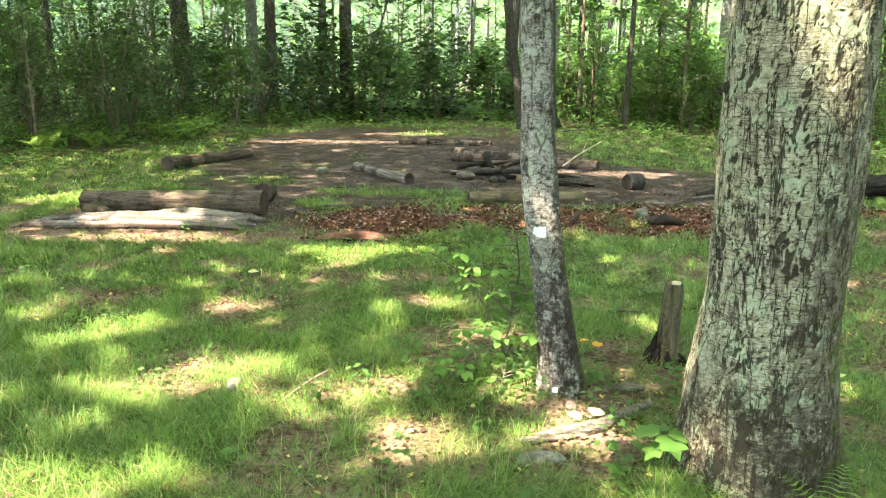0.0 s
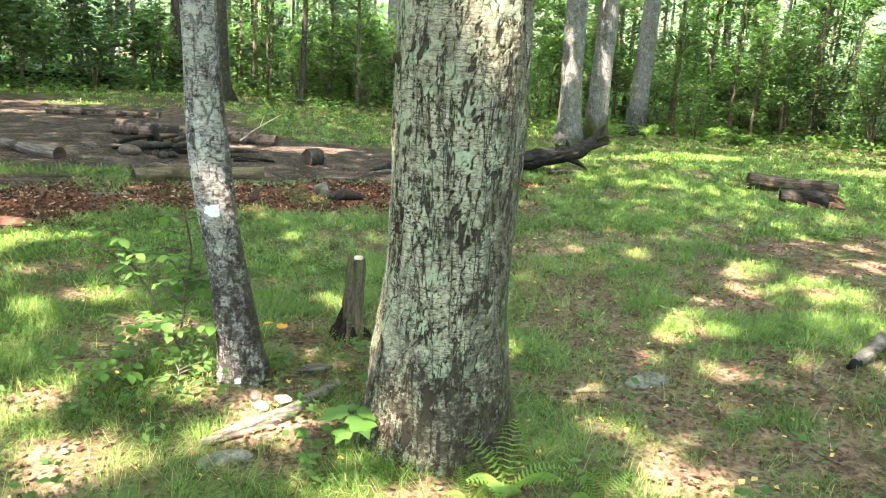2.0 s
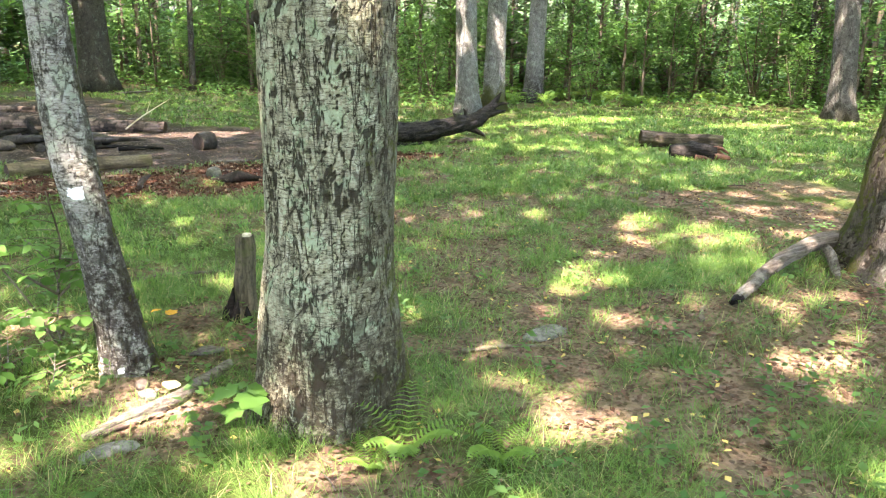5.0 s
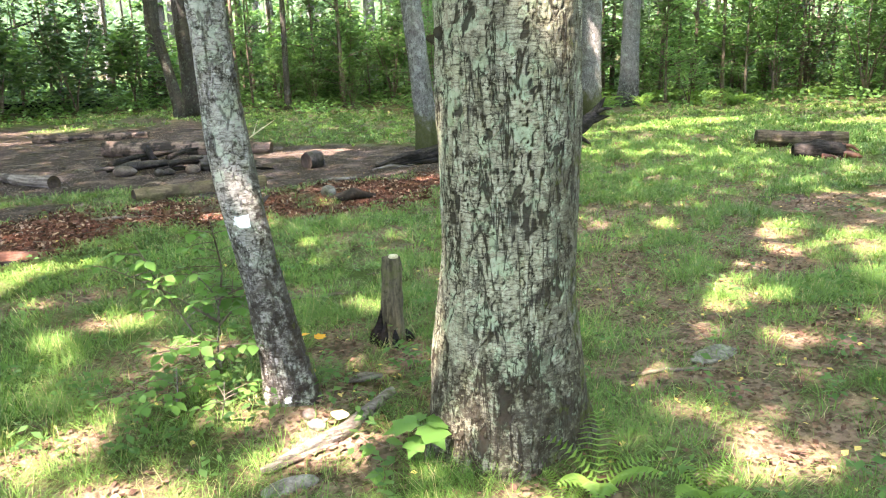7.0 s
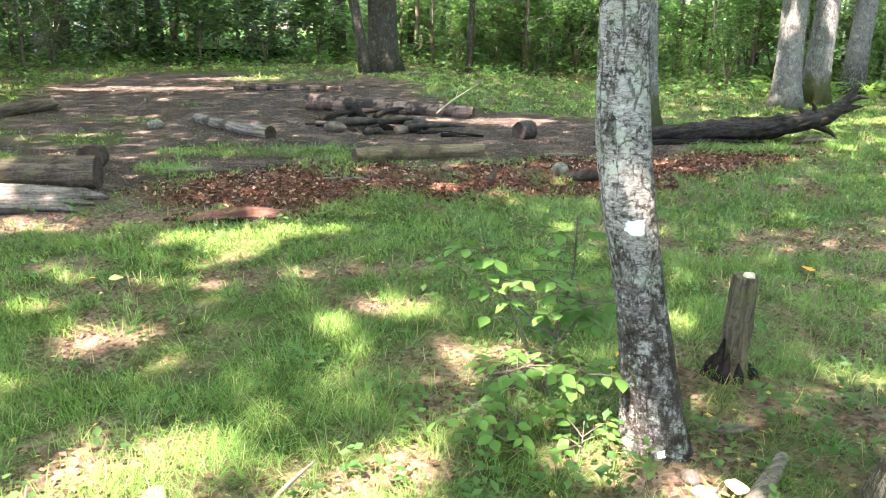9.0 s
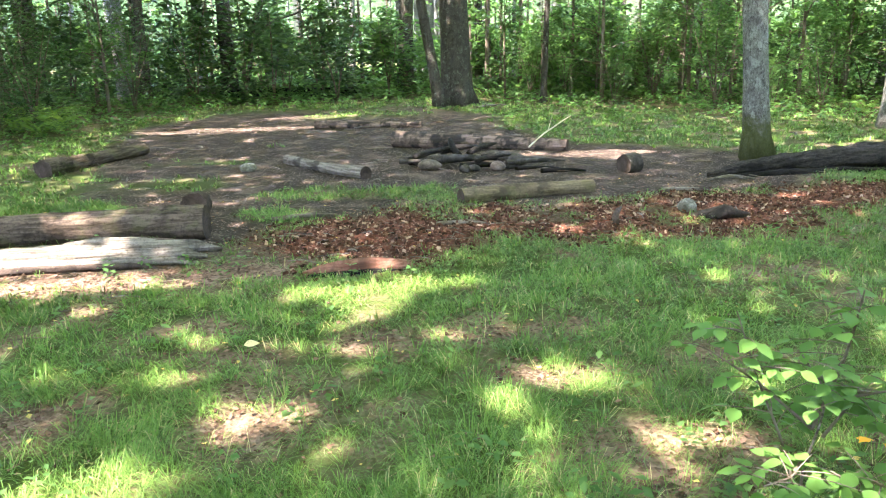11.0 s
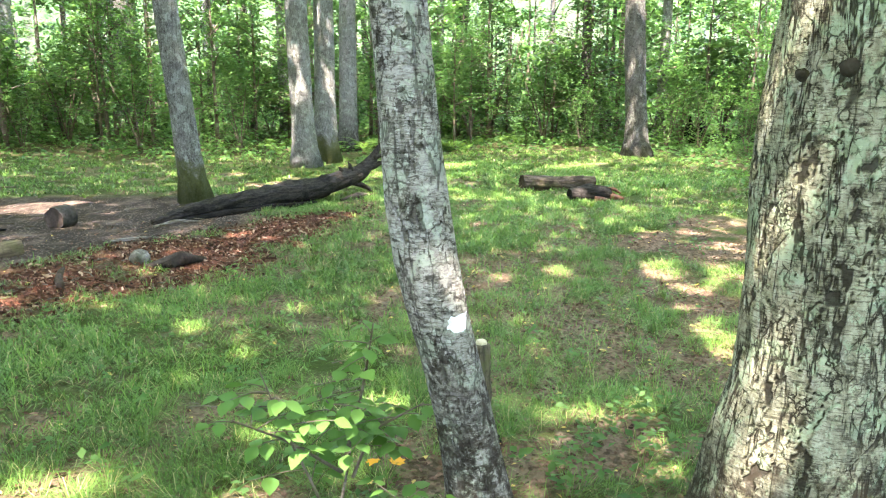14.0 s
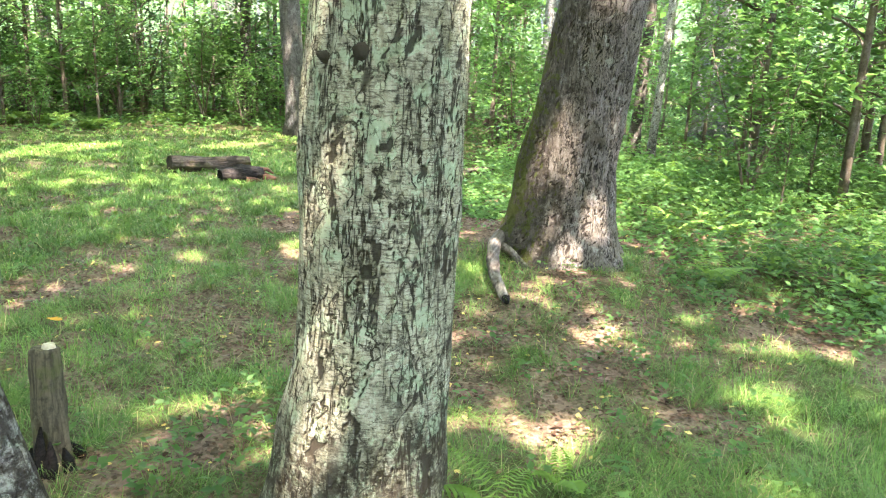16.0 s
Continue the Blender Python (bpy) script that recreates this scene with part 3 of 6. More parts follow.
# ---- trees ----
def bark_relief(nu, cell_h, depth, flare, lobes, flare_h=0.35):
    """Cracked bark plates and a flared foot with root lobes."""
    def bump(T, S, R, seed):
        u, v = T / (2 * np.pi) * nu, S / cell_h
        u = u + 0.5 * (fbm(np.cos(T) * 3 + seed, np.sin(T) * 3, S * 9) - 0.5) * 2
        d, tag = cells(u, v + 0.6 * (fbm(np.cos(T) * 4, np.sin(T) * 4 + seed, S * 5) - 0.5), nu)
        f = nu / 5.0
        wig = 0.25 * (fbm(np.cos(T) * 9, np.sin(T) * 9, S * 22) - 0.5)
        line = np.abs(fbm(np.cos(T + wig) * f + seed, np.sin(T + wig) * f, S * 3.2 + seed, 3) - 0.5)
        gap = step(fbm(np.cos(T) * 6, np.sin(T) * 6, S * 8 + seed), 0.3, 0.5)
        ragged = 0.6 + 0.8 * fbm(np.cos(T) * 24, np.sin(T) * 24, S * 70, 3)
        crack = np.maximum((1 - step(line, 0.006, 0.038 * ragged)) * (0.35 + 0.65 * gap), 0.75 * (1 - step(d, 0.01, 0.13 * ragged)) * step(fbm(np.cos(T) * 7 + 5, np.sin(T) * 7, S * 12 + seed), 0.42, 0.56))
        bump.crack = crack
        foot = np.exp(-S / flare_h)
        ridge = 1 + flare * foot * (0.75 + 0.5 * np.cos(T * lobes + seed * 2) * np.exp(-S / 0.3) + 0.3 * np.cos(T * (lobes - 2) + seed))
        return ridge * (1 + 0.10 * (fbm(np.cos(T) * 1.5, np.sin(T) * 1.5 + seed, S * 2.2) - 0.5) * 2 - depth * crack + 0.25 * depth * (tag - 0.5)
                        + 0.35 * depth * (fbm(np.cos(T) * 20, np.sin(T) * 20, S * 60, 3) - 0.5))
    return bump


def simple_relief(flare, lobes=5):
    def bump(T, S, R, seed):
        return (1 + flare * np.exp(-S / 0.3) * (0.7 + 0.5 * np.cos(T * lobes + seed))) * (1 + 0.10 * (fbm(np.cos(T) * 2 + seed, np.sin(T) * 2, S * 1.6) - 0.5) * 2)
    return bump


CANOPY_TREES = []


def tree(name, label, base, lean, r0, height, material, hero=None, around=20, rings=34, group="", knee=None, seed=1.0, limbs=6, crown_host=True):
    """A forest tree: trunk along a slightly bent line, limbs, and later its share of the canopy."""
    x, y = base
    z = float(ground_z(x, y)) - 0.06
    top = (lean[0] * height * 0.35, lean[1] * height * 0.35)
    ob = thing(name, (x, y, z), label, "tree", group)
    if knee:
        pts = [(px - x, py - y, pz - z) for px, py, pz in knee]
        rad = [r for r in hero["radii"]]
        kx, ky, kz = pts[-1]
        pts.append((kx + lean[0] * 1.5, ky + lean[1] * 1.5, kz + 3))
        pts.append((kx + lean[0] * 3, ky + lean[1] * 3, height))
        rad += [rad[-1] * 0.85, rad[-1] * 0.3]
    else:
        pts = [(0, 0, 0), (lean[0] * 1.2, lean[1] * 1.2, 1.2), (lean[0] * 3, lean[1] * 3, 3), (top[0], top[1], height * 0.5), (top[0] * 1.3, top[1] * 1.3, height)]
        rad = [r0, r0 * 0.93, r0 * 0.85, r0 * 0.65, r0 * 0.18]
    if hero:
        cut = hero["split"]
        zs = [p[2] for p in pts]
        pc = [float(np.interp(cut, zs, [p[k] for p in pts])) for k in range(3)]
        pc[2] = cut
        rc = float(np.interp(cut, zs, rad))
        lowp, lowr = [p for p in pts if p[2] < cut] + [tuple(pc)], [r for p, r in zip(pts, rad) if p[2] < cut] + [rc]
        bump = hero["bump"]
        v, f, T, S = tube(lowp, lowr, hero["around"], hero["rings"], bump, True, seed, False)
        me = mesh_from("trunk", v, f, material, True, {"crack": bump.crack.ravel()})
        part("trunk", me, ob, hero.get("label", ""))
        highp, highr = [tuple(pc)] + [p for p in pts if p[2] > cut], [rc] + [r for p, r in zip(pts, rad) if p[2] > cut]
        v, f, T, S = tube(highp, highr, around, rings, simple_relief(0, 5), True, seed)
        part("upper_trunk", mesh_from("upper_trunk", v, f, M_GREY, True), ob)
    else:
        v, f, T, S = tube(pts, rad, around, rings, simple_relief(0.55), True, seed)
        part("trunk", mesh_from("trunk", v, f, material, True), ob)
    tip = np.array(pts[-1])
    r = np.random.default_rng(int(seed * 100) + 3)
    zs = [p[2] for p in pts]
    for k in range(limbs):
        h = height * r.uniform(0.5, 0.92)
        o = np.array([np.interp(h, zs, [p[a] for p in pts]) for a in (0, 1)] + [h])
        az = k * 2.4 + r.uniform(-0.4, 0.4)
        reach = r.uniform(1.8, 4.2)
        d = np.array([math.cos(az), math.sin(az), 0])
        line = [o, o + d * reach * 0.4 + [0, 0, 0.6], o + d * reach * 0.75 + [0, 0, 1.0], o + d * reach + [0, 0, 1.7]]
        v, f, _, _ = tube(line, [r0 * 0.3, r0 * 0.2, r0 * 0.12, 0.012], 6, 8, rough(0.1, 2), False, k)
        part("limb", mesh_from("limb", v, f, M_GREY, True), ob)
    if crown_host:
        CANOPY_TREES.append((ob, x, y, z, top, height, f"unseen leafy crown overhead, added to shade the floor"))
    return ob


big = tree("yellow_birch", "thick birch with cracked grey-green bark and lichen beside the thin one", (1.235, 2.78), (0.0, -0.03), 0.25, 14, M_BIG,
           hero=dict(radii=[0.275, 0.252, 0.238, 0.232, 0.238, 0.240, 0.235, 0.228, 0.215], split=3.4, around=200, rings=340, bump=bark_relief(30, 0.09, 0.016, 0.30, 5)),
           knee=[(1.24, 2.79, -0.16), (1.225, 2.76, 0.3), (1.222, 2.742, 0.5), (1.231, 2.735, 0.7), (1.234, 2.732, 0.95), (1.228, 2.73, 1.15), (1.22, 2.722, 1.4), (1.22, 2.708, 1.65), (1.215, 2.68, 2.6)], seed=1.3)
v, f, _, _ = tube([(-0.15, -0.05, 0), (-0.225, -0.06, 0.01), (-0.262, -0.065, 0.012)], [0.05, 0.034, 0.014], 16, 10, rough(0.3, 20, 2), False, 4)
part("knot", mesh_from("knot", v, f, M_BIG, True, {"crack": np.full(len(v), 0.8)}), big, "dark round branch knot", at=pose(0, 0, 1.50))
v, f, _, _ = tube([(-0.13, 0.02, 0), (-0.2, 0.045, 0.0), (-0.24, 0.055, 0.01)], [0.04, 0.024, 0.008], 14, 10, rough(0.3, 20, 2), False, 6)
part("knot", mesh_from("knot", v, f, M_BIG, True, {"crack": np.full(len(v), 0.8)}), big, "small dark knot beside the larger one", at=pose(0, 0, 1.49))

thin = tree("leaning_birch", "thin leaning pale birch with a dark foot and white painted blaze", (0.585, 3.50), (-0.03, 0.06), 0.12, 12, M_THIN,
            hero=dict(radii=[0.13, 0.100, 0.090, 0.084, 0.083, 0.086, 0.090, 0.088, 0.081, 0.077, 0.074, 0.07], split=3.2, around=90, rings=240, bump=bark_relief(12, 0.05, 0.02, 0.35, 4, 0.16)),
            knee=[(0.60, 3.47, -0.14), (0.575, 3.48, 0.1), (0.552, 3.505, 0.28), (0.529, 3.53, 0.45), (0.505, 3.555, 0.6), (0.483, 3.586, 0.75), (0.469, 3.62, 0.9), (0.458, 3.645, 1.05), (0.45, 3.66, 1.2), (0.441, 3.688, 1.5), (0.434, 3.715, 1.75), (0.40, 3.80, 2.8)], seed=2.1)

oak = tree("oak_tree", "massive leaning oak with ridged brown bark, moss on its shaded flank", (5.05, 2.44), (-0.12, -0.11), 0.5, 17, M_OAK,
           hero=dict(radii=[0.49, 0.42, 0.385, 0.36, 0.335, 0.305, 0.28], split=3.6, around=170, rings=230, bump=bark_relief(50, 0.12, 0.022, 0.42, 6, 0.25)),
           knee=[(5.05, 2.46, -0.05), (4.99, 2.43, 0.35), (4.93, 2.40, 0.75), (4.87, 2.35, 1.1), (4.81, 2.29, 1.5), (4.74, 2.22, 2.1), (4.63, 2.1, 3.0)], seed=3.2)

NAMED = [
    ("mossy_tree", "dark forest tree with a flared mossy foot behind the clearing", (2.62, 22.4), (-0.02, 0.0), 0.44, 16, M_DARKB, 1.1),
    ("grey_tree", "grey tree with a mossy foot beside the charred log", (4.52, 10.82), (-0.085, 0.03), 0.165, 13, M_GREYMOSS, 2.3),
    ("grey_maple", "pale grey trunk of a close group of three", (8.63, 13.28), (-0.04, 0.0), 0.235, 15, M_GREY, 3.1),
    ("grey_maple", "pale grey trunk of a close group, mossy foot", (9.55, 13.65), (0.02, 0.02), 0.235, 15, M_GREYMOSS, 4.4),
    ("grey_maple", "slender pale trunk behind the close group", (14.6, 20.9), (-0.02, 0.0), 0.15, 13, M_GREY, 5.4),
    ("dark_footed_tree", "grey tree with a blackened foot at the meadow edge", (12.15, 15.6), (0.03, 0.02), 0.24, 15, M_GREYFOOT, 6.3),
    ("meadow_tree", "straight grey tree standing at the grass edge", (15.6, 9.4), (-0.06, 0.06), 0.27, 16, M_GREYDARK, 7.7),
    ("slim_tree", "slim forked dark tree at the far grass edge", (19.8, 12.95), (-0.05, 0.0), 0.15, 11, M_DARKB, 8.2),
    ("far_meadow_tree", "slim grey tree in the undergrowth beyond the grass", (21.5, 11.2), (0, 0), 0.18, 13, M_GREY, 8.8),
    ("pale_young_tree", "slender pale stem in the ferns", (13.8, 1.35), (0.02, -0.04), 0.08, 9, M_THIN, 9.1),
    ("dark_young_tree", "slim dark stem in the ferns", (16.5, 1.6), (0.02, -0.03), 0.13, 11, M_DARKB, 9.9),
    ("great_grey_tree", "broad grey trunk standing in the undergrowth", (22.5, -0.9), (0, 0), 0.62, 18, M_GREY, 10.2),
    ("forest_tree", "pale shredded trunk at the shady wood's edge", (-7.4, 27.6), (0.0, 0), 0.25, 15, M_GREY, 11.3),
    ("forest_tree", "dark trunk at the shady wood's edge", (-7.0, 28.5), (0.02, 0), 0.24, 15, M_DARKB, 12.3),
    ("forest_tree", "grey trunk in the shady wood", (-5.5, 31.5), (0, 0), 0.2, 15, M_GREY, 13.3),
    ("forest_tree", "broad dark trunk in the shady wood", (-4.4, 30.5), (0.0, 0), 0.3, 15, M_DARKB, 14.3),
    ("forest_tree", "broad dark trunk in the shady wood", (-12.0, 33), (0.0, 0), 0.45, 16, M_DARKB, 15.3),
    ("forest_tree", "dark stem in the shady wood", (-12.6, 26.3), (0.0, 0), 0.09, 11, M_DARKB, 16.3),
    ("forest_tree", "pale trunk with sunlit bark in green thicket", (9.0, 34), (0.06, 0), 0.24, 15, M_GREY, 17.3),
    ("forest_tree", "grey trunk in green thicket", (12.5, 35.5), (0.0, 0), 0.34, 16, M_GREY, 18.3),
    ("forest_tree", "grey trunk in green thicket", (5.2, 31.5), (0.0, 0), 0.16, 14, M_DARKB, 19.3),
    ("forest_tree", "slim dark sapling trunk at the back of the clearing", (5.05, 22.2), (0.03, 0), 0.09, 8, M_DARKB, 20.3),
    ("leaning_tree", "slim dark mottled stem leaning away from a thick trunk", (2.05, 21.7), (-0.17, 0.0), 0.15, 13, M_DARKB, 24.3),
    ("forest_tree", "broad pale grey trunk deep in the wood", (4.2, 40), (0, 0), 0.6, 17, M_GREY, 25.3),
    ("forest_tree", "grey trunk deep in the wood", (5.5, 43), (0, 0), 0.42, 17, M_GREY, 26.3),
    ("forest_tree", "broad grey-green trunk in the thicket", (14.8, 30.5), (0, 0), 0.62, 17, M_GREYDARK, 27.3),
    ("forest_tree", "dark trunk in green thicket", (8.0, 45), (0, 0), 0.25, 17, M_DARKB, 28.3),
    ("forest_tree", "slim trunk on the shady flank of the clearing", (-11.0, 20.5), (0.0, 0), 0.10, 9, M_DARKB, 21.3),
]
for name, label, base, lean, r0, h, m, seed in NAMED:
    tree(name, label, base, lean, r0, h, m, seed=seed, limbs=5)

# unseen trees, added so that their crowns shade the clearing
for k, (x, y) in enumerate([(-9, -2), (-3, -5), (4, -6), (9, -3), (-11, 6), (-14, 13), (1.5, -10), (11, 7.5), (-7, -9), (14, -6), (-2.5, 27), (20, 4)]):
    if (x, y) in ((11, 7.5), (-2.5, 27)):
        continue
    tree("forest_tree", "unseen grey-barked tree added for the shade of its crown", (x, y), (0.01 * (k % 3), 0), 0.22, 15, M_GREY, group="trees around the clearing", seed=30 + k, limbs=6)


# ---- unseen canopy added for dappled shade: leaves shared out to the trees ----
# floor patches to be sunlit through holes left in the canopy
SUNNY = [(-1.55, 3.5, 0.42, 0.3), (-1.05, 3.75, 0.3, 0.22), (-1.46, 4.85, 0.25, 0.2), (-0.45, 3.55, 0.35, 0.2), (-0.15, 3.0, 0.4, 0.25), (0.5, 3.05, 0.25, 0.15),
         (0.23, 4.3, 0.22, 0.14), (-0.1, 5.0, 0.25, 0.15), (4.7, 4.55, 0.42, 0.2), (4.85, 4.1, 0.3, 0.14), (4.75, 3.6, 0.3, 0.12), (3.1, 3.52, 0.3, 0.16),
         (1.9, 2.15, 0.35, 0.16), (3.3, 2.0, 0.35, 0.12), (-3.2, 7.5, 1.0, 0.2), (-3.0, 7.0, 1.2, 0.2), (-4.9, 9.2, 0.8, 0.6), (-3, 17.6, 2.6, 0.6),
         (2.75, 11.9, 1.0, 0.5), (1.6, 12.1, 0.5, 0.25), (-1.3, 20.2, 1.5, 0.6), (10, 11.3, 2.2, 0.5), (7.4, 7.9, 0.35, 0.25), (-2.0, 4.4, 0.35, 0.2), (-0.9, 6.4, 0.7, 0.25),
         (0.3, 3.8, 0.16, 0.14), (0.4, 3.45, 0.16, 0.2), (0.9, 2.35, 0.3, 0.12), (12.5, 9.5, 1.5, 0.5), (4.6, 2.3, 0.25, 0.12), (-1.6, 2.6, 0.5, 0.25)]


def build_canopy():
    r = np.random.default_rng(11)
    n = 360000
    x, y, z = r.uniform(-26, 34, n), r.uniform(-22, 44, n), r.uniform(8.0, 14.5, n)
    clump = fbm(x * 0.55, y * 0.55, z * 0.7, 3)
    gx2, gy2 = x - SUN.x / SUN.z * z, y - SUN.y / SUN.z * z
    # leaves that would shade a SUNNY patch are left out
    lit = blobs(gx2, gy2, [(a, b, 0.74 * c + 0.06, 0.74 * d + 0.06) for a, b, c, d in SUNNY], 0.3) > r.uniform(0.1, 0.9, n)
    shade = step(gx2, -3, -1) * step(gy2, 5.5, 7) * (1 - step(gx2, 3, 6)) * (1 - step(gy2, 14, 17))
    thin_out = np.where(shade > 0.5, 1.0, np.where((gx2 < 3.5) & (gy2 > 22), 0.92, np.where((gy2 > 23) | (gx2 > 14) | (gx2 < -10), 0.33, np.where((gx2 > 6.5) & (gy2 < 4.5), 0.3, np.where(gx2 > 6, 0.55, 0.76)))))
    keep = (clump > 0.24 - 0.06 * shade) & ~lit & (r.random(n) < thin_out)
    x, y, z = x[keep], y[keep], z[keep]
    tx, ty = np.array([t[1] + t[4][0] for t in CANOPY_TREES]), np.array([t[2] + t[4][1] for t in CANOPY_TREES])
    owner = np.empty(len(x), int)
    for k in range(0, len(x), 20000):
        d = (x[k:k + 20000, None] - tx) ** 2 + (y[k:k + 20000, None] - ty) ** 2
        owner[k:k + 20000] = d.argmin(1)
    for k, (ob, bx, by, bz, top, h, label) in enumerate(CANOPY_TREES):
        m = owner == k
        if m.sum() < 5:
            continue
        v, f = leaves(np.stack([x[m] - bx, y[m] - by, z[m] - bz], 1), r.uniform(0.24, 0.46, m.sum()), 0.3, 0.7, r)
        part("crown", mesh_from("crown", v, f, M_CANOPY), ob, label)


build_canopy()


# ---- background forest ----
def spray_leaves(r, n, height, radius, size, low=0.15, layered=True):
    """Leaves gathered in flat sprays along side branches."""
    count = max(6, n // 45)
    zc = height * r.uniform(low, 1.0, count) ** 0.9
    az = r.uniform(0, 2 * np.pi, count)
    reach = radius * np.sqrt(1.05 - zc / height) * r.uniform(0.25, 1.0, count)
    k = r.integers(0, count, n)
    along = r.uniform(0.35, 1.1, n)
    width = r.normal(0, 0.22, n) * radius * 0.6
    px = np.cos(az[k]) * reach[k] * along - np.sin(az[k]) * width
    py = np.sin(az[k]) * reach[k] * along + np.cos(az[k]) * width
    pz = zc[k] + along * 0.12 * height * 0.3 + r.normal(0, 0.05 if layered else 0.22, n) * (1 + along) - 0.06 * np.abs(width)
    return np.stack([px, py, np.maximum(pz, 0.08)], 1), zc, az, reach


def understorey(name, label, height, radius, n, size, leaf, bark, seed, low=0.12, stems=1, layered=True, far=False):
    r = np.random.default_rng(seed)
    ob = thing(name, (0, 0, -60), label, "young tree" if stems == 1 else "shrub")
    pieces = []
    c, zc, az, reach = spray_leaves(r, n, height, radius, size, low, layered)
    for s in range(stems):
        a = s * 2.4
        off = np.array([math.cos(a), math.sin(a), 0]) * (0 if stems == 1 else 1)
        v, f, _, _ = tube([(0, 0, 0), off * 0.1 + [0.03, 0, height * 0.3], off * radius * 0.3 + [0.05, 0.03, height * 0.65], off * radius * 0.45 + [0, 0, height]], [0.012 * height, 0.009 * height, 0.006 * height, 0.003], 6, 7, rough(0.1, 2), True, seed + s)
        part("trunk" if stems == 1 else "stem", mesh_from("stem", v, f, bark, True), ob)
    pieces = []
    for z, a, q in list(zip(zc, az, reach))[:14]:
        v, f, _, _ = tube([(0, 0, z * 0.92), (math.cos(a) * q * 0.5, math.sin(a) * q * 0.5, z + 0.02 * height), (math.cos(a) * q, math.sin(a) * q, z + 0.035 * height)], [0.004 * height, 0.003 * height, 0.002], 4, 4, None, False)
        pieces.append((v, f))
    if far:
        pieces = pieces[:1]
    tagged(part("twig", mesh_from("twig", *joined(pieces), bark), ob), kind="stuff")
    v, f = leaves(c, r.uniform(0.75, 1.25, n) * size, 0.3, 0.6, r)
    tagged(part("foliage", mesh_from("foliage", v, f, leaf), ob), kind="stuff")
    return ob


def background():
    r = np.random.default_rng(5)
    young = [
        understorey("young_beech", "young beech with layered sprays of bright green leaves", 6.0, 2.0, 1500, 0.14, M_LIGHTLEAF, M_TWIG, 1),
        understorey("young_maple", "young maple with light green leaves in the thicket", 4.6, 1.7, 1700, 0.13, M_LEAF, M_TWIG, 2),
        understorey("young_hemlock", "dark young hemlock with drooping sprays", 5.5, 1.9, 1900, 0.11, M_DARKLEAF, M_TWIG, 3, low=0.06),
        understorey("shrub", "dense green shrub at the wood's edge", 2.2, 1.5, 1300, 0.11, M_LEAF, M_TWIG, 4, low=0.05, stems=4, layered=False),
        understorey("shrub", "low sunlit shrub in the undergrowth", 1.5, 1.1, 800, 0.10, M_LIGHTLEAF, M_TWIG, 6, low=0.05, stems=3, layered=False),
        understorey("laurel_shrub", "dark evergreen shrub in deep shade", 3.2, 2.0, 1900, 0.13, M_DARKLEAF, M_TWIG, 7, low=0.03, stems=5, layered=False),
    ]
    distant = [
        understorey("young_beech", "young beech with layered bright green sprays deep in the wood", 6.5, 2.4, 480, 0.27, M_LIGHTLEAF, M_TWIG, 11, far=True),
        understorey("young_maple", "young maple with light green leaves deep in the wood", 5.5, 2.3, 480, 0.27, M_LEAF, M_TWIG, 12, low=0.04, far=True),
        understorey("young_hemlock", "dark young hemlock deep in the wood", 6.5, 2.3, 520, 0.25, M_DARKLEAF, M_TWIG, 13, low=0.03, far=True),
        understorey("shrub", "dense green shrub deep in the wood", 2.6, 2.2, 520, 0.28, M_LEAF, M_TWIG, 14, low=0.03, stems=2, layered=False, far=True),
        understorey("shrub", "pale green shrub deep in the wood", 2.2, 2.0, 450, 0.26, M_LIGHTLEAF, M_TWIG, 16, low=0.03, stems=2, layered=False, far=True),
        understorey("laurel_shrub", "dark evergreen shrub deep in the wood", 3.6, 2.4, 600, 0.30, M_DARKLEAF, M_TWIG, 17, low=0.02, stems=2, layered=False, far=True),
    ]
    spots = []

    def place(kind, x, y, s):
        source = young if math.hypot(x, y - 2) < 24 else distant
        m = pose(x, y, float(ground_z(x, y)) - 0.03, 0, 0, r.uniform(0, 360)) @ Matrix.Scale(s, 4)
        c = copy_thing(source[kind], m)
        c.matrix_basis = m
        tagged(c, group="undergrowth of the wood")

    tries = 0
    while len(spots) < 640 and tries < 60000:
        tries += 1
        a, d = radians(r.uniform(-48, 118)), 22 + 52 * r.random() ** 1.25 if len(spots) > 105 else r.uniform(9, 24)
        x, y = math.sin(a) * d, 2 + math.cos(a) * d
        e = float(inside(x, y, OPEN))
        if e > -1.4 or any((x - p) ** 2 + (y - q) ** 2 < (1.35 + d * 0.012) ** 2 for p, q in spots) or any((x - p[2][0]) ** 2 + (y - p[2][1]) ** 2 < 1.6 for p in NAMED):
            continue
        if y < 4.5 and x < 17 and e > -9 and r.random() < 0.75:
            continue
        spots.append((x, y))
        left = x < 1 and y > 14
        w = [0.12, 0.15, 0.30, 0.1, 0.05, 0.28] if left else [0.3, 0.27, 0.06, 0.17, 0.17, 0.03]
        kind = int(r.choice(6, p=w))
        if e > -3 and kind in (0, 2):
            kind = 3 if not left else 5
        place(kind, x, y, r.uniform(0.75, 1.3) * (0.75 if e > -3.5 else 1))
    for kind, x, y, s in ((1, 4.4, 24.0, 0.75), (3, 5.9, 22.5, 0.5), (2, -8.5, 15.0, 0.62), (2, -10.5, 18.0, 0.8), (5, -3.6, 27.8, 0.95), (5, -1.0, 28.5, 1.0), (5, 1.2, 27.4, 0.8), (1, 14.2, 13.8, 0.7), (2, 20.5, 13.0, 0.7), (4, 13.2, 14.6, 0.8), (1, 7.8, 0.2, 0.3), (1, 10.0, -0.6, 0.4), (0, 11.5, 2.7, 0.35)):
        place(kind, x, y, s)
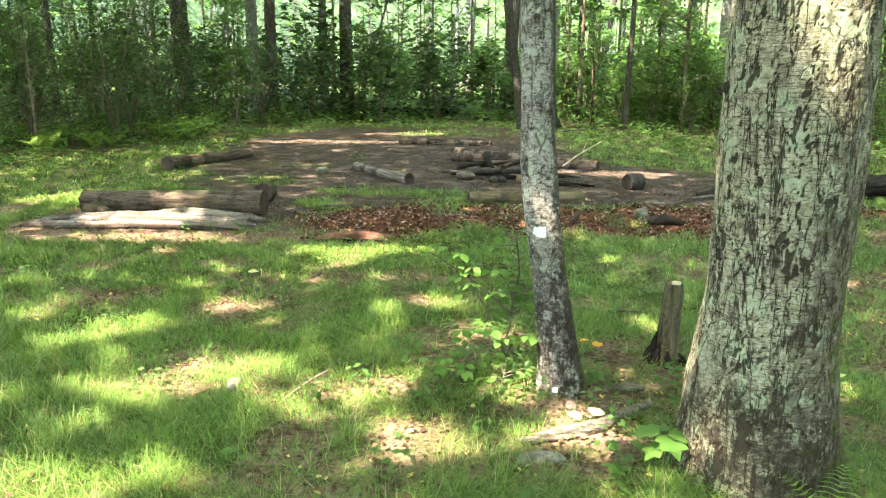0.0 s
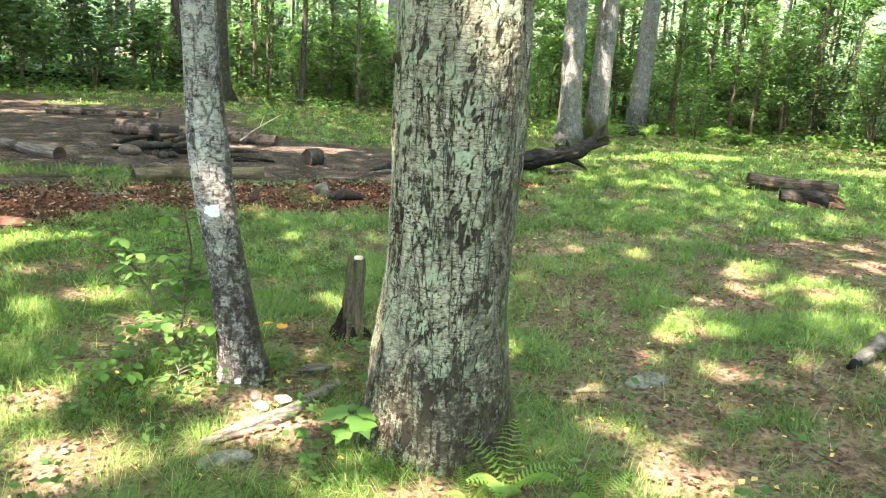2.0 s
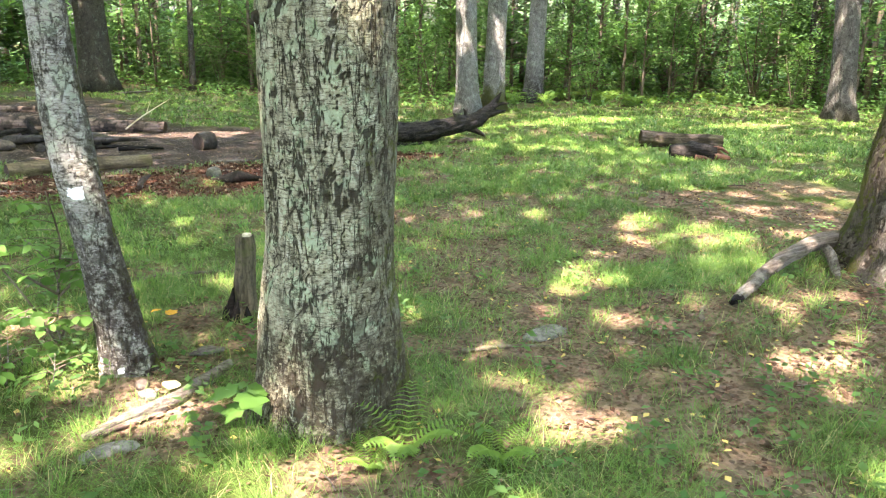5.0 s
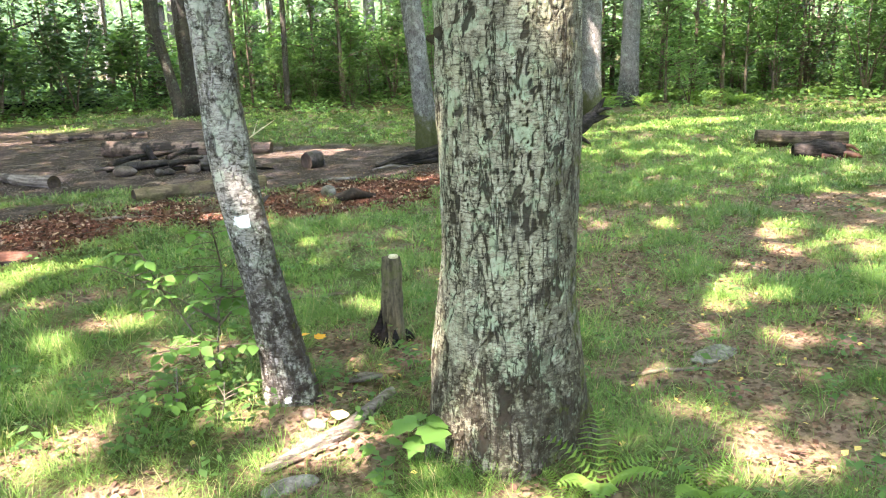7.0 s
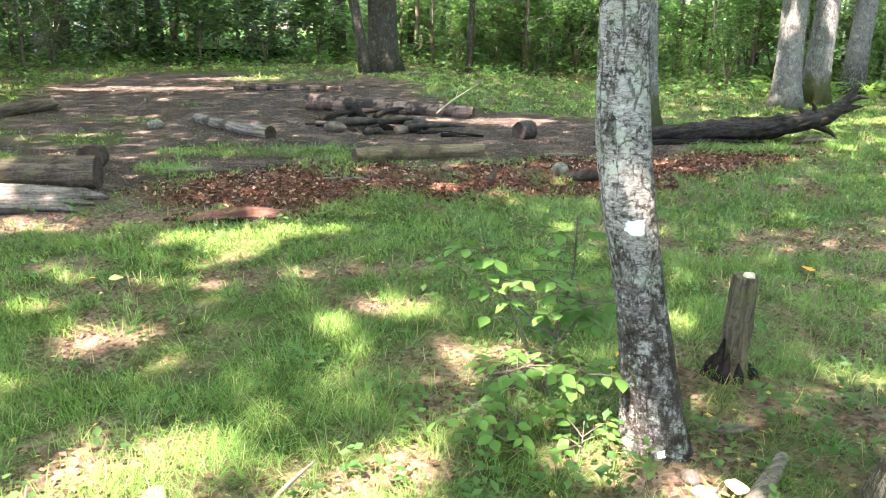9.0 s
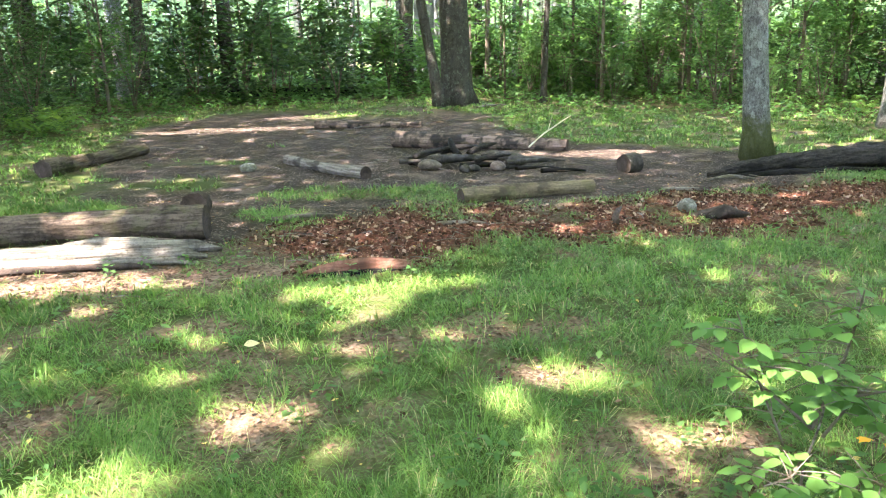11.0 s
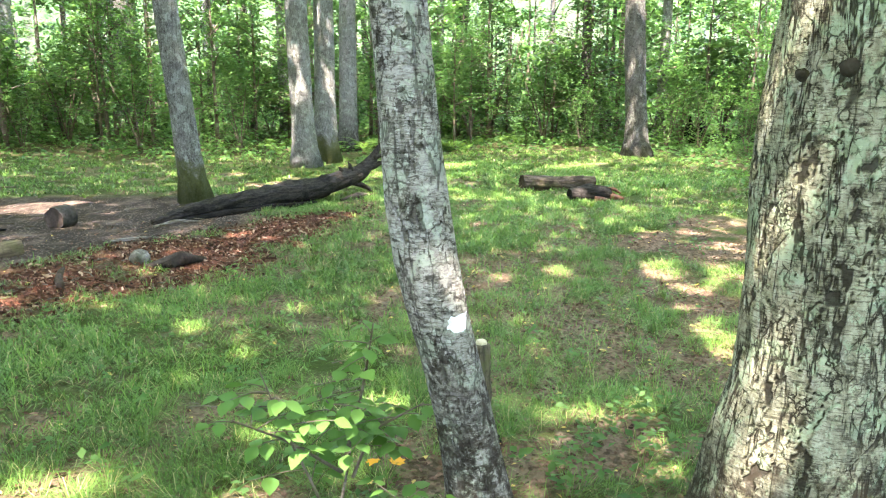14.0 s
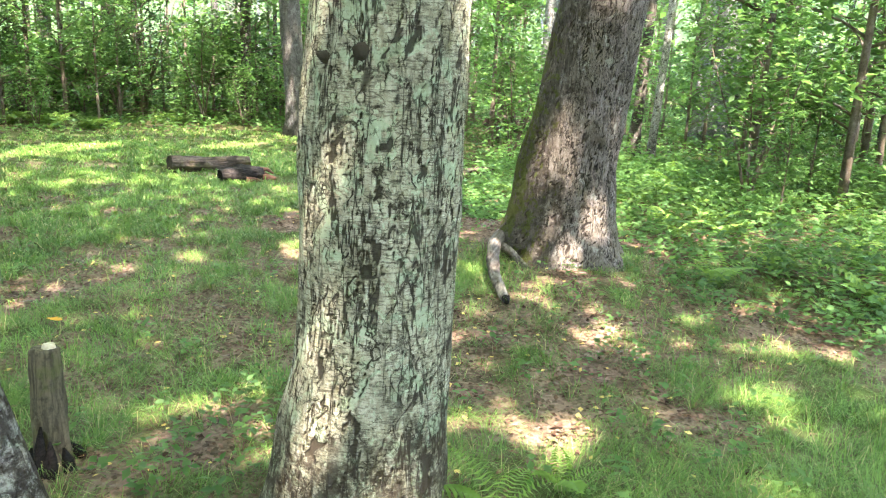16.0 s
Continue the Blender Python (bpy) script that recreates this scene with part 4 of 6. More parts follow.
    extra = 0
    for _ in range(1500):
        if extra >= 110:
            break
        x, y = r.uniform(4, 30), r.uniform(8, 34)
        e = float(inside(x, y, OPEN))
        if not -9 < e < -2.0 or any((x - p) ** 2 + (y - q) ** 2 < 0.8 for p, q in spots):
            continue
        spots.append((x, y))
        place(int(r.choice([3, 3, 4, 1, 2])), x, y, r.uniform(0.7, 1.2))
        extra += 1
    for y0 in young + distant:
        for o in (y0, *y0.children_recursive):
            bpy.data.objects.remove(o)
    # trunks of the farther wood
    protos = []
    for k, (rad, h, m) in enumerate(((0.17, 16, M_GREY), (0.10, 15, M_GREY), (0.24, 17, M_DARKB), (0.08, 13, M_DARKB), (0.13, 15, M_GREY))):
        ob = thing("woodland_tree", (0, 0, -80), ("slender " if rad < 0.15 else "tall ") + ("grey" if m is M_GREY else "dark") + " forest tree with a high crown", "tree", "trees of the far wood")
        v, f, _, _ = tube([(0, 0, -0.1), (0.02, 0, 1.5), (0.1 * (k - 2), 0.1, 8), (0.2 * (k - 2), 0, h)], [rad * 1.1, rad, rad * 0.75, 0.03], 12, 18, simple_relief(0.3), True, k)
        part("trunk", mesh_from("trunk", v, f, m, True), ob)
        for b in range(4):
            a, z = b * 1.9 + k, h * (0.42 + 0.12 * b)
            v, f, _, _ = tube([(0, 0, z), (math.cos(a) * 1.2, math.sin(a) * 1.2, z + 0.6), (math.cos(a) * 2.6, math.sin(a) * 2.6, z + 1.5)], [rad * 0.35, rad * 0.2, 0.015], 5, 5, None, False)
            part("limb", mesh_from("limb", v, f, m, True), ob)
        n = 450
        q = r.normal(0, 1, (n, 3)) * [1.6, 1.6, 1.9] + [0, 0, h * 0.76]
        v, f = leaves(q, r.uniform(0.4, 0.7, n), 0.5, 0.65, r)
        part("crown", mesh_from("crown", v, f, M_LEAF), ob)
        protos.append(ob)
    trees = []
    tries = 0
    while len(trees) < 105 and tries < 20000:
        tries += 1
        a, d = radians(r.uniform(-50, 122)), 21 + 55 * r.random() ** 0.8
        x, y = math.sin(a) * d, 2 + math.cos(a) * d
        if float(inside(x, y, OPEN)) > -2.5 or any((x - p) ** 2 + (y - q) ** 2 < 5 for p, q in trees) or any((x - p[2][0]) ** 2 + (y - p[2][1]) ** 2 < 4 for p in NAMED):
            continue
        trees.append((x, y))
        m = pose(x, y, float(ground_z(x, y)), r.normal(0, 2), r.normal(0, 2), r.uniform(0, 360)) @ Matrix.Scale(r.uniform(0.8, 1.25), 4)
        copy_thing(protos[int(r.integers(0, 5))], m).matrix_basis = m
    for p in protos:
        for o in (p, *p.children_recursive):
            bpy.data.objects.remove(o)


background()


# ---- herb layer and ferns ----
def frond(r, length, pairs=16, droop=0.5):
    """One fern frond along x, arching, with pinnae on both sides."""
    t = np.linspace(0.06, 1, pairs)
    x = length * (0.55 * t + 0.3 * t * t)
    z = length * (1.15 * t - (0.45 + 0.7 * droop) * t * t)
    w = length * 0.26 * np.sin(np.pi * np.clip(t * 0.86 + 0.14, 0, 1)) ** 0.8
    vs, fs, n = [], [], 0
    for xx, zz, ww in zip(x, z, w):
        for s in (-1, 1):
            b = 0.035 * length * 1.15
            vs += [(xx - b * 0.5, 0, zz), (xx + b * 0.1, s * ww * 0.55, zz + 0.01), (xx + b * 0.9, s * ww, zz - 0.12 * ww), (xx + b * 0.75, s * ww * 0.45, zz), (xx + b * 0.5, 0, zz)]
            fs += [(n, n + 1, n + 4), (n + 1, n + 3, n + 4), (n + 1, n + 2, n + 3)]
            n += 5
    return np.array(vs), np.array(fs)


def fern_mesh(seed, size, count):
    r = np.random.default_rng(seed)
    made = []
    for k in range(count):
        v, f = frond(r, size * r.uniform(0.7, 1.1), 15, r.uniform(0.1, 0.5))
        a = k * 2 * np.pi / count + r.uniform(-0.4, 0.4)
        c, s = math.cos(a), math.sin(a)
        made.append((np.stack([v[:, 0] * c - v[:, 1] * s, v[:, 0] * s + v[:, 1] * c, v[:, 2]], 1), f, c, s))
    return made


def fern(x, y, size, count, seed, label, group=""):
    ob = thing("fern", (x, y, float(ground_z(x, y)) - 0.01), label, "fern", group)
    for v, f, _, _ in fern_mesh(seed, size, count):
        part("frond", mesh_from("frond", v, f, M_FERN), ob)
    return ob


fern(1.33, 2.32, 0.29, 6, 1, "light green fern growing against the thick birch's foot")
fern(1.60, 2.13, 0.23, 5, 2, "small light green fern on the leaf litter by the thick birch")
fern(1.18, 2.3, 0.15, 4, 3, "low pale fern at the thick birch's foot")
proto = [fern(0, 0, 0.48, 7, 10 + k, "green fern in the shady undergrowth") for k in range(3)]
r = np.random.default_rng(21)
done = 0
while done < 175:
    if done < 95:
        x, y = r.uniform(3.6, 14), r.uniform(-3.5, 3.5)
    elif done < 150:
        x, y = r.uniform(-13, -5.5), r.uniform(9, 20)
    else:
        x, y = r.uniform(6, 17), r.uniform(13, 17)
    if not -9 < float(inside(x, y, OPEN)) < -0.15 or math.hypot(x - 5.05, y - 2.45) < 1.0:
        continue
    m = pose(x, y, float(ground_z(x, y)) - 0.01, 0, 0, r.uniform(0, 360)) @ Matrix.Scale(r.uniform(0.7, 1.3) * (1.5 if 95 <= done < 150 else 1), 4)
    c = copy_thing(proto[done % 3], m)
    c.matrix_basis = m
    tagged(c, group="ferns of the undergrowth")
    done += 1
for p in proto:
    for o in (p, *p.children_recursive):
        bpy.data.objects.remove(o)


def herbs():
    r = np.random.default_rng(31)
    n = 30000
    a = np.radians(r.uniform(-50, 130, n))
    d = 3 + 60 * r.random(n) ** 1.3
    x, y = np.sin(a) * d, 2 + np.cos(a) * d
    e = inside(x + 0.8 * (fbm(x, y) - 0.5), y, OPEN)
    keep = (e < 0.1) & (fbm(x * 0.6, y * 0.6) > 0.38)
    x, y, d, e = x[keep], y[keep], d[keep], e[keep]
    x2, y2 = r.uniform(3.2, 13, 5200), r.uniform(-3, 4, 5200)
    e2 = inside(x2 + 0.8 * (fbm(x2, y2) - 0.5), y2, OPEN)
    k2 = (e2 < 0.15) & (fbm(x2 * 1.2, y2 * 1.2) > 0.36) & (np.hypot(x2 - 5.86, y2 - 2.45) > 0.6)
    x, y, e = np.r_[x, x2[k2]], np.r_[y, y2[k2]], np.r_[e, e2[k2]]
    d = np.hypot(x, y - 2)
    per = 8
    h = r.uniform(0.06, 0.32, len(x)) * np.clip(-e * 0.8 + 0.4, 0.35, 1.4)
    size = np.clip(0.045 + 0.0045 * d, 0.05, 0.3)
    cx = np.repeat(x, per) + r.normal(0, 1, len(x) * per) * np.repeat(size, per) * 1.7
    cy = np.repeat(y, per) + r.normal(0, 1, len(x) * per) * np.repeat(size, per) * 1.7
    cz = np.repeat(ground_z(x, y), per) + np.repeat(h, per) * r.uniform(0.3, 1.1, len(cx))
    k = np.repeat(vnoise(x * 0.7, y * 0.7) + r.normal(0, 0.12, len(x)) > 0.5, per)
    for m, mat, name, label in ((k, M_LIGHTLEAF, "undergrowth", "knee-high light green leafy undergrowth of the wood"), (~k, M_LEAF, "undergrowth", "low mid-green leafy undergrowth of the wood")):
        v, f = leaves(np.stack([cx[m], cy[m], cz[m]], 1), np.repeat(size, per)[m] * r.uniform(0.7, 1.3, m.sum()), 0.3, 0.6, r)
        tagged(new(name, mesh_from(name, v, f, mat)), label, "undergrowth", kind="stuff")


herbs()


def small_plants():
    """Little broad-leaved plants among the grass and litter."""
    r = np.random.default_rng(32)
    n = 2600
    x, y = r.uniform(-3.5, 7, n), r.uniform(1.2, 8.5, n)
    soil, red, bare, herb, isle = masks(x, y)
    near = np.exp(-((x - 0.25) ** 2 + (y - 3.75) ** 2) / 0.25) + np.exp(-((x - 1.3) ** 2 + (y - 3.4) ** 2) / 0.4) + np.exp(-((x - 3.6) ** 2 + (y - 1.8) ** 2) / 2.5)
    keep = (soil + red < 0.3) & (r.random(n) < 0.16 + 0.4 * near) & (np.hypot(x - 1.25, y - 2.8) > 0.36)
    x = np.r_[x[keep], r.normal(0.2, 0.22, 22), r.normal(1.35, 0.35, 25)]
    y = np.r_[y[keep], r.normal(3.62, 0.22, 22), r.normal(3.45, 0.2, 25)]
    ok = np.hypot(x - 1.25, y - 2.8) > 0.36
    x, y = x[ok], y[ok]
    per = 7
    c = []
    for k in range(per):
        a = k * 2.4 + r.uniform(0, 1, len(x))
        s = r.uniform(0.02, 0.05, len(x))
        c.append(np.stack([x + np.cos(a) * s, y + np.sin(a) * s, ground_z(x, y) + 0.03 + 0.012 * k + r.uniform(0, 0.04, len(x))], 1))
    c = np.concatenate(c)
    v, f = leaves(c, r.uniform(0.028, 0.06, len(c)), 0.25, 0.6, r)
    tagged(new("small_plants", mesh_from("small_plants", v, f, M_LEAF)), "small broad-leaved green seedlings among grass and litter", "small plants", kind="stuff")


small_plants()


# ---- grass ----
def blades(x, y, n_per, length, width, r, base_lift=0.0):
    """Tufts of thin arching blades."""
    n = len(x) * n_per
    bx, by = np.repeat(x, n_per), np.repeat(y, n_per)
    L = np.repeat(length, n_per) * r.uniform(0.45, 1.2, n)
    W = np.repeat(width, n_per)
    a = r.uniform(0, 2 * np.pi, n)
    spread = np.abs(r.normal(0, 1, n)) * np.repeat(length, n_per) * 0.14
    ox, oy = bx + np.cos(a) * spread, by + np.sin(a) * spread
    drift = np.repeat(vnoise(x * 2.2, y * 2.2) * 9, n_per)
    a = a + r.normal(0, 0.5, n)
    dx, dy = np.cos(a) + 0.7 * np.cos(drift), np.sin(a) + 0.7 * np.sin(drift)
    lean = r.uniform(0.55, 1.3, n)
    m = np.hypot(dx, dy) + 1e-6
    dx, dy = dx / m, dy / m
    z0 = ground_z(ox, oy) - 0.008
    h = L * (0.86 - 0.5 * lean)
    px, py = -dy * W * 0.5, dx * W * 0.5
    P = [(ox - px, oy - py, z0), (ox + px, oy + py, z0),
         (ox + dx * L * lean * 0.38 - px * 0.8, oy + dy * L * lean * 0.38 - py * 0.8, z0 + h * 0.85), (ox + dx * L * lean * 0.38 + px * 0.8, oy + dy * L * lean * 0.38 + py * 0.8, z0 + h * 0.85),
         (ox + dx * L * lean * 0.85, oy + dy * L * lean * 0.85, z0 + h * (1.0 - 0.55 * lean))]
    v = np.stack([np.stack(p, 1) for p in P], 1).reshape(-1, 3)
    i = np.arange(n)[:, None] * 5
    return v, np.concatenate([i + [[0, 1, 3]], i + [[0, 3, 2]], i + [[2, 3, 4]]])


def grass():
    r = np.random.default_rng(41)

    def zone(name, n, sample, per, length, width):
        x, y = sample(n)
        soil, red, bare, herb, isle = masks(x, y)
        dens = (1 - bare * 0.93) * (1 - red) * (1 - np.clip(soil * 1.05, 0, 1)) * (1 - 0.75 * herb)
        patch = fbm(x * 2.6, y * 2.6 + 7)
        dens = dens * (0.35 + 0.65 * step(patch, 0.33, 0.55))
        tree_gap = (np.hypot(x - 1.25, y - 2.8) > 0.33) & (np.hypot(x - 0.58, y - 3.49) > 0.13) & (np.hypot(x - 5.05, y - 2.45) > 0.55)
        keep = (r.random(n) < dens) & tree_gap
        x, y = x[keep], y[keep]
        tall = 0.65 + 0.7 * fbm(x * 1.9 + 30, y * 1.9)
        dist = np.hypot(x, y - 1)
        v, f = blades(x, y, per, length * tall, width * (0.6 + dist * 0.12), r)
        tagged(new(name, mesh_from(name, v, f, M_GRASS)), "fine tufted green woodland grass over the ground", "grass", kind="stuff")

    zone("grass", 19000, lambda n: (r.uniform(-3.3, 5.2, n), r.uniform(0.0, 5.3, n)), 18, 0.18, 0.0022)
    zone("grass", 22000, lambda n: (r.uniform(-5, 8, n), r.uniform(5.3, 10, n)), 11, 0.15, 0.0032)

    def outer(n):
        a, d = np.radians(r.uniform(-46, 100, n)), 8 + 19 * r.random(n)
        x, y = np.sin(a) * d, np.cos(a) * d
        ok = ~((x > -5) & (x < 8) & (y < 10))
        return np.where(ok, x, 9.0 + 3 * r.random(n)), np.where(ok, y, 6.0 + 6 * r.random(n))
    zone("grass", 36000, outer, 7, 0.15, 0.006)


grass()


def litter():
    r = np.random.default_rng(51)
    n = 120000
    x, y = r.uniform(-4.5, 7.5, n), r.uniform(0.6, 10, n)
    soil, red, bare, herb, isle = masks(x, y)
    keep = r.random(n) < np.clip(0.9 * bare + 0.10 + 0.12 * soil + 0.25 * red, 0, 1) * np.where(np.hypot(x, y) > 6, 0.6, 1)
    x, y = x[keep], y[keep]
    v, f = leaves(np.stack([x, y, ground_z(x, y) + 0.006 + 0.008 * r.random(len(x))], 1), r.uniform(0.01, 0.042, len(x)), 0.25, 0.7, r)
    tagged(new("leaf_litter", mesh_from("leaf_litter", v, f, M_DEAD)), "dry brown and pinkish fallen leaves scattered on the ground", "leaf litter", kind="stuff")
    n = 13000
    x, y = r.uniform(-2.2, 7, n), r.uniform(6.5, 9.5, n)
    soil, red, bare, herb, isle = masks(x, y)
    keep = r.random(n) < red
    x, y = x[keep], y[keep]
    n = len(x)
    L, W, H = r.uniform(0.012, 0.075, n) * r.uniform(0.4, 1, n), r.uniform(0.006, 0.018, n), r.uniform(0.003, 0.010, n)
    a = r.uniform(0, np.pi, n)
    c, s = np.cos(a), np.sin(a)
    z = ground_z(x, y) + 0.012 + 0.02 * r.random(n)
    V = []
    for sx, sy, sz in ((-1, -1, -1), (1, -0.7, -1), (0.8, 1, -1), (-1, 0.6, -1), (-0.8, -0.6, 1), (0.7, -0.5, 1), (0.6, 0.6, 1), (-0.7, 0.5, 1)):
        px, py = sx * L / 2, sy * W / 2
        V.append(np.stack([x + px * c - py * s, y + px * s + py * c, z + sz * H + 0.15 * px], 1))
    v = np.stack(V, 1).reshape(-1, 3)
    i = np.arange(n)[:, None] * 8
    f = np.concatenate([i + [q] for q in ((0, 1, 5, 4), (1, 2, 6, 5), (2, 3, 7, 6), (3, 0, 4, 7), (4, 5, 6, 7))])
    tagged(new("wood_chips", mesh_from("wood_chips", v, f, M_CHIP)), "crumbling red-brown rotten wood chips strewn over the bare strip", "wood chips", kind="stuff")


litter()


def debris():
    r = np.random.default_rng(77)
    n = 2600
    x, y = r.uniform(-5, 7.5, n), np.where(r.random(n) < 0.5, r.uniform(1.3, 8, n), r.uniform(6.5, 19, n))
    soil, red, bare, herb, isle = masks(x, y)
    keep = (r.random(n) < soil * 0.7 + red * 0.8 + bare * 0.6 + 0.06) & (np.hypot(x - 1.25, y - 2.8) > 0.35)
    x, y = x[keep], y[keep]
    n = len(x)
    far = np.clip(np.hypot(x, y) / 7, 0.6, 2)
    L, W = r.uniform(0.04, 0.22, n) * far, r.uniform(0.002, 0.005, n) * far
    a = r.uniform(0, np.pi, n)
    k = r.normal(0, 0.25, n)
    z = ground_z(x, y) + 0.012 + W
    rows = []
    for s, bend in ((-0.5, 0), (0.0, 1), (0.5, 0)):
        px, py = x + np.cos(a) * L * s - np.sin(a) * L * k * 0.3 * bend, y + np.sin(a) * L * s + np.cos(a) * L * k * 0.3 * bend
        for q in range(3):
            b = q * 2.094
            rows.append(np.stack([px - np.sin(a) * W * math.cos(b), py + np.cos(a) * W * math.cos(b), z + W * math.sin(b) + 0.01 * bend], 1))
    v = np.stack(rows, 1).reshape(-1, 3)
    i = np.arange(n)[:, None] * 9
    half = r.random(n) < 0.6
    for m, mat, label in ((half, M_TWIG, "small dark twigs strewn over soil and litter"), (~half, M_OLD, "small pale dead twigs strewn over soil and litter")):
        sel = np.flatnonzero(m)
        vv = v.reshape(n, 9, 3)[sel].reshape(-1, 3)
        i = np.arange(len(sel))[:, None] * 9
        f = np.concatenate([i + [(p + q, p + (q + 1) % 3, p + 3 + (q + 1) % 3, p + 3 + q)] for p in (0, 3) for q in range(3)])
        tagged(new("twig_debris", mesh_from("twig_debris", vv, f, mat)), label, "twigs", kind="stuff")


debris()


# ---- logs, stones and other things ----
def gz(x, y):
    return float(ground_z(x, y))


def log(name, label, line, radii, material, end_material, around=36, rings=50, seed=1.0, amount=0.10, squash=1.0, category="log", sunk=0.02):
    """A lying log with its two cut ends as parts; line in plan, resting on the ground."""
    x0, y0 = line[0][:2]
    z0 = gz(x0, y0)
    turn = math.atan2(line[-1][1] - y0, line[-1][0] - x0)
    ob = thing(name, (x0, y0, z0), label, category, turn=math.degrees(turn))
    pts = []
    for k, p in enumerate(line):
        rad = radii[min(k, len(radii) - 1)]
        lift = p[2] if len(p) > 2 else 0
        dx, dy = p[0] - x0, p[1] - y0
        pts.append((dx * math.cos(turn) + dy * math.sin(turn), dy * math.cos(turn) - dx * math.sin(turn), gz(p[0], p[1]) - z0 + rad * squash - sunk + lift))
    v, f, T, S = tube(pts, radii, around, rings, rough(amount, 2.5, 2.0, 0.35), False, seed, False)
    body = mesh_from("wood", v, f, material, True)
    part("body", body, ob)
    for k, ring in ((0, v[:around]), (1, v[-around:])):
        c = ring.mean(0)
        inner = c + (ring - c) * 0.55
        d = (v[around:2 * around].mean(0) - c) if k == 0 else (c - v[-2 * around:-around].mean(0))
        d = d / np.linalg.norm(d) * (1 if k == 0 else -1)
        n = around
        vv = np.concatenate([ring, inner + d * 0.012, [c + d * 0.02]])
        j = np.arange(n)
        q = (j + 1) % n
        ff = np.concatenate([np.stack([j, q, q + n], 1), np.stack([j, q + n, j + n], 1), np.stack([j + n, q + n, j * 0 + 2 * n], 1)])
        part("cut_end", mesh_from("cut_end", vv, ff, end_material), ob, "weathered cut end")
    return ob


def spike(parent, name, pts, radii, material, seed=0.0, around=8, rings=12, label=""):
    v, f, _, _ = tube(pts, radii, around, rings, rough(0.22, 6, 2.0, (0.9 if material is M_CHAR else 0.55) if around > 12 else 0.2), False, seed)
    part(name, mesh_from(name, v, f, material, True), parent, label)


def stone(name, x, y, size, material, label, seed, category="stone", group="", squash=0.65, lift=0.0):
    bm = bmesh.new()
    bmesh.ops.create_icosphere(bm, subdivisions=3, radius=1)
    for vert in bm.verts:
        p = vert.co
        k = 1 + 0.5 * (float(fbm(p.x * 1.2 + seed, p.y * 1.2, p.z * 1.2)) - 0.5) + 0.12 * (float(fbm(p.x * 4 + seed, p.y * 4, p.z * 4)) - 0.5)
        vert.co = Vector((p.x * size[0] * k, p.y * size[1] * k, p.z * size[2] * k))
    me = bpy.data.meshes.new(name)
    bm.to_mesh(me)
    bm.free()
    me.polygons.foreach_set("use_smooth", np.ones(len(me.polygons), bool))
    me.materials.append(material)
    ob = new(name, me)
    ob.matrix_world = pose(x, y, gz(x, y) + size[2] * squash + lift, 0, 0, seed * 57 % 360)
    return tagged(ob, label, category, group)


log("log", "long thick grey weathered log beside a flat decayed slab", [(-4.2, 8.35), (-3.2, 8.32), (-2.1, 8.24)], [0.13, 0.135, 0.15], M_LOG, M_END, seed=1, amount=0.12)
log("log", "dark log charred in its middle at the clearing's edge", [(-4.72, 12.15), (-4.4, 13.1), (-3.93, 14.2)], [0.125, 0.10, 0.10], M_LOG, M_END, seed=2, amount=0.16)
log("log", "short grey log lying alone on the dark soil", [(-1.62, 12.45), (-1.1, 11.5), (-0.62, 10.75)], [0.07, 0.07, 0.085], M_OLD, M_END, seed=3)
log("log", "far thin log lying across the bare soil", [(-1.25, 17.4), (-0.2, 16.9), (0.85, 16.6)], [0.085, 0.07, 0.07], M_PINKLOG, M_END, seed=4, amount=0.14)
log("log", "long bare pinkish log charred at one end behind the fire ring", [(0.02, 13.75), (1.2, 13.0), (2.42, 12.3)], [0.135, 0.105, 0.095], M_PINKLOG, M_END, seed=5, amount=0.1)
log("log", "tan mossy log lying before the fire ring", [(0.22, 9.05), (0.95, 9.22), (1.68, 9.28)], [0.085, 0.085, 0.075], M_MOSSLOG, M_END, seed=6, amount=0.1)
log("log", "brown log lying on the open grass", [(8.5, 8.24), (9.0, 7.88), (9.42, 7.48)], [0.125, 0.115, 0.11], M_LOG, M_END, seed=7, amount=0.15)
burnt = log("charred_chunk", "squat bluish-black charred log chunk with a split reddish end", [(7.87, 7.08), (8.1, 6.9), (8.33, 6.72)], [0.10, 0.12, 0.105], M_CHARLOG, M_CHAR, seed=8, amount=0.2, category="charred wood", rings=40)
for k, (dx, dy, dz, w) in enumerate([(0.52, 0.02, 0.1, 0.05), (0.56, -0.09, 0.06, 0.045), (0.6, 0.06, 0.05, 0.04), (0.3, -0.16, 0.04, 0.05), (0.55, -0.02, 0.16, 0.03)]):
    spike(burnt, "splinter", [(dx, dy, dz), (dx + 0.1, dy * 1.2, dz), (dx + 0.2, dy * 1.6, dz * 0.6)], [w, w * 0.8, 0.012], M_REDROT, k + 2, 10, 14, label="reddish broken splinter")
log("log_round", "dark upright-lying log round beside the long grey log", [(-2.34, 9.1), (-2.31, 9.24)], [0.13, 0.125], M_END, M_END, rings=5, seed=9, category="log round")
log("log_round", "short dark log round on the bare soil", [(2.46, 10.32), (2.66, 10.40)], [0.115, 0.12], M_SOOT, M_END, rings=8, seed=10, amount=0.14, category="log round")

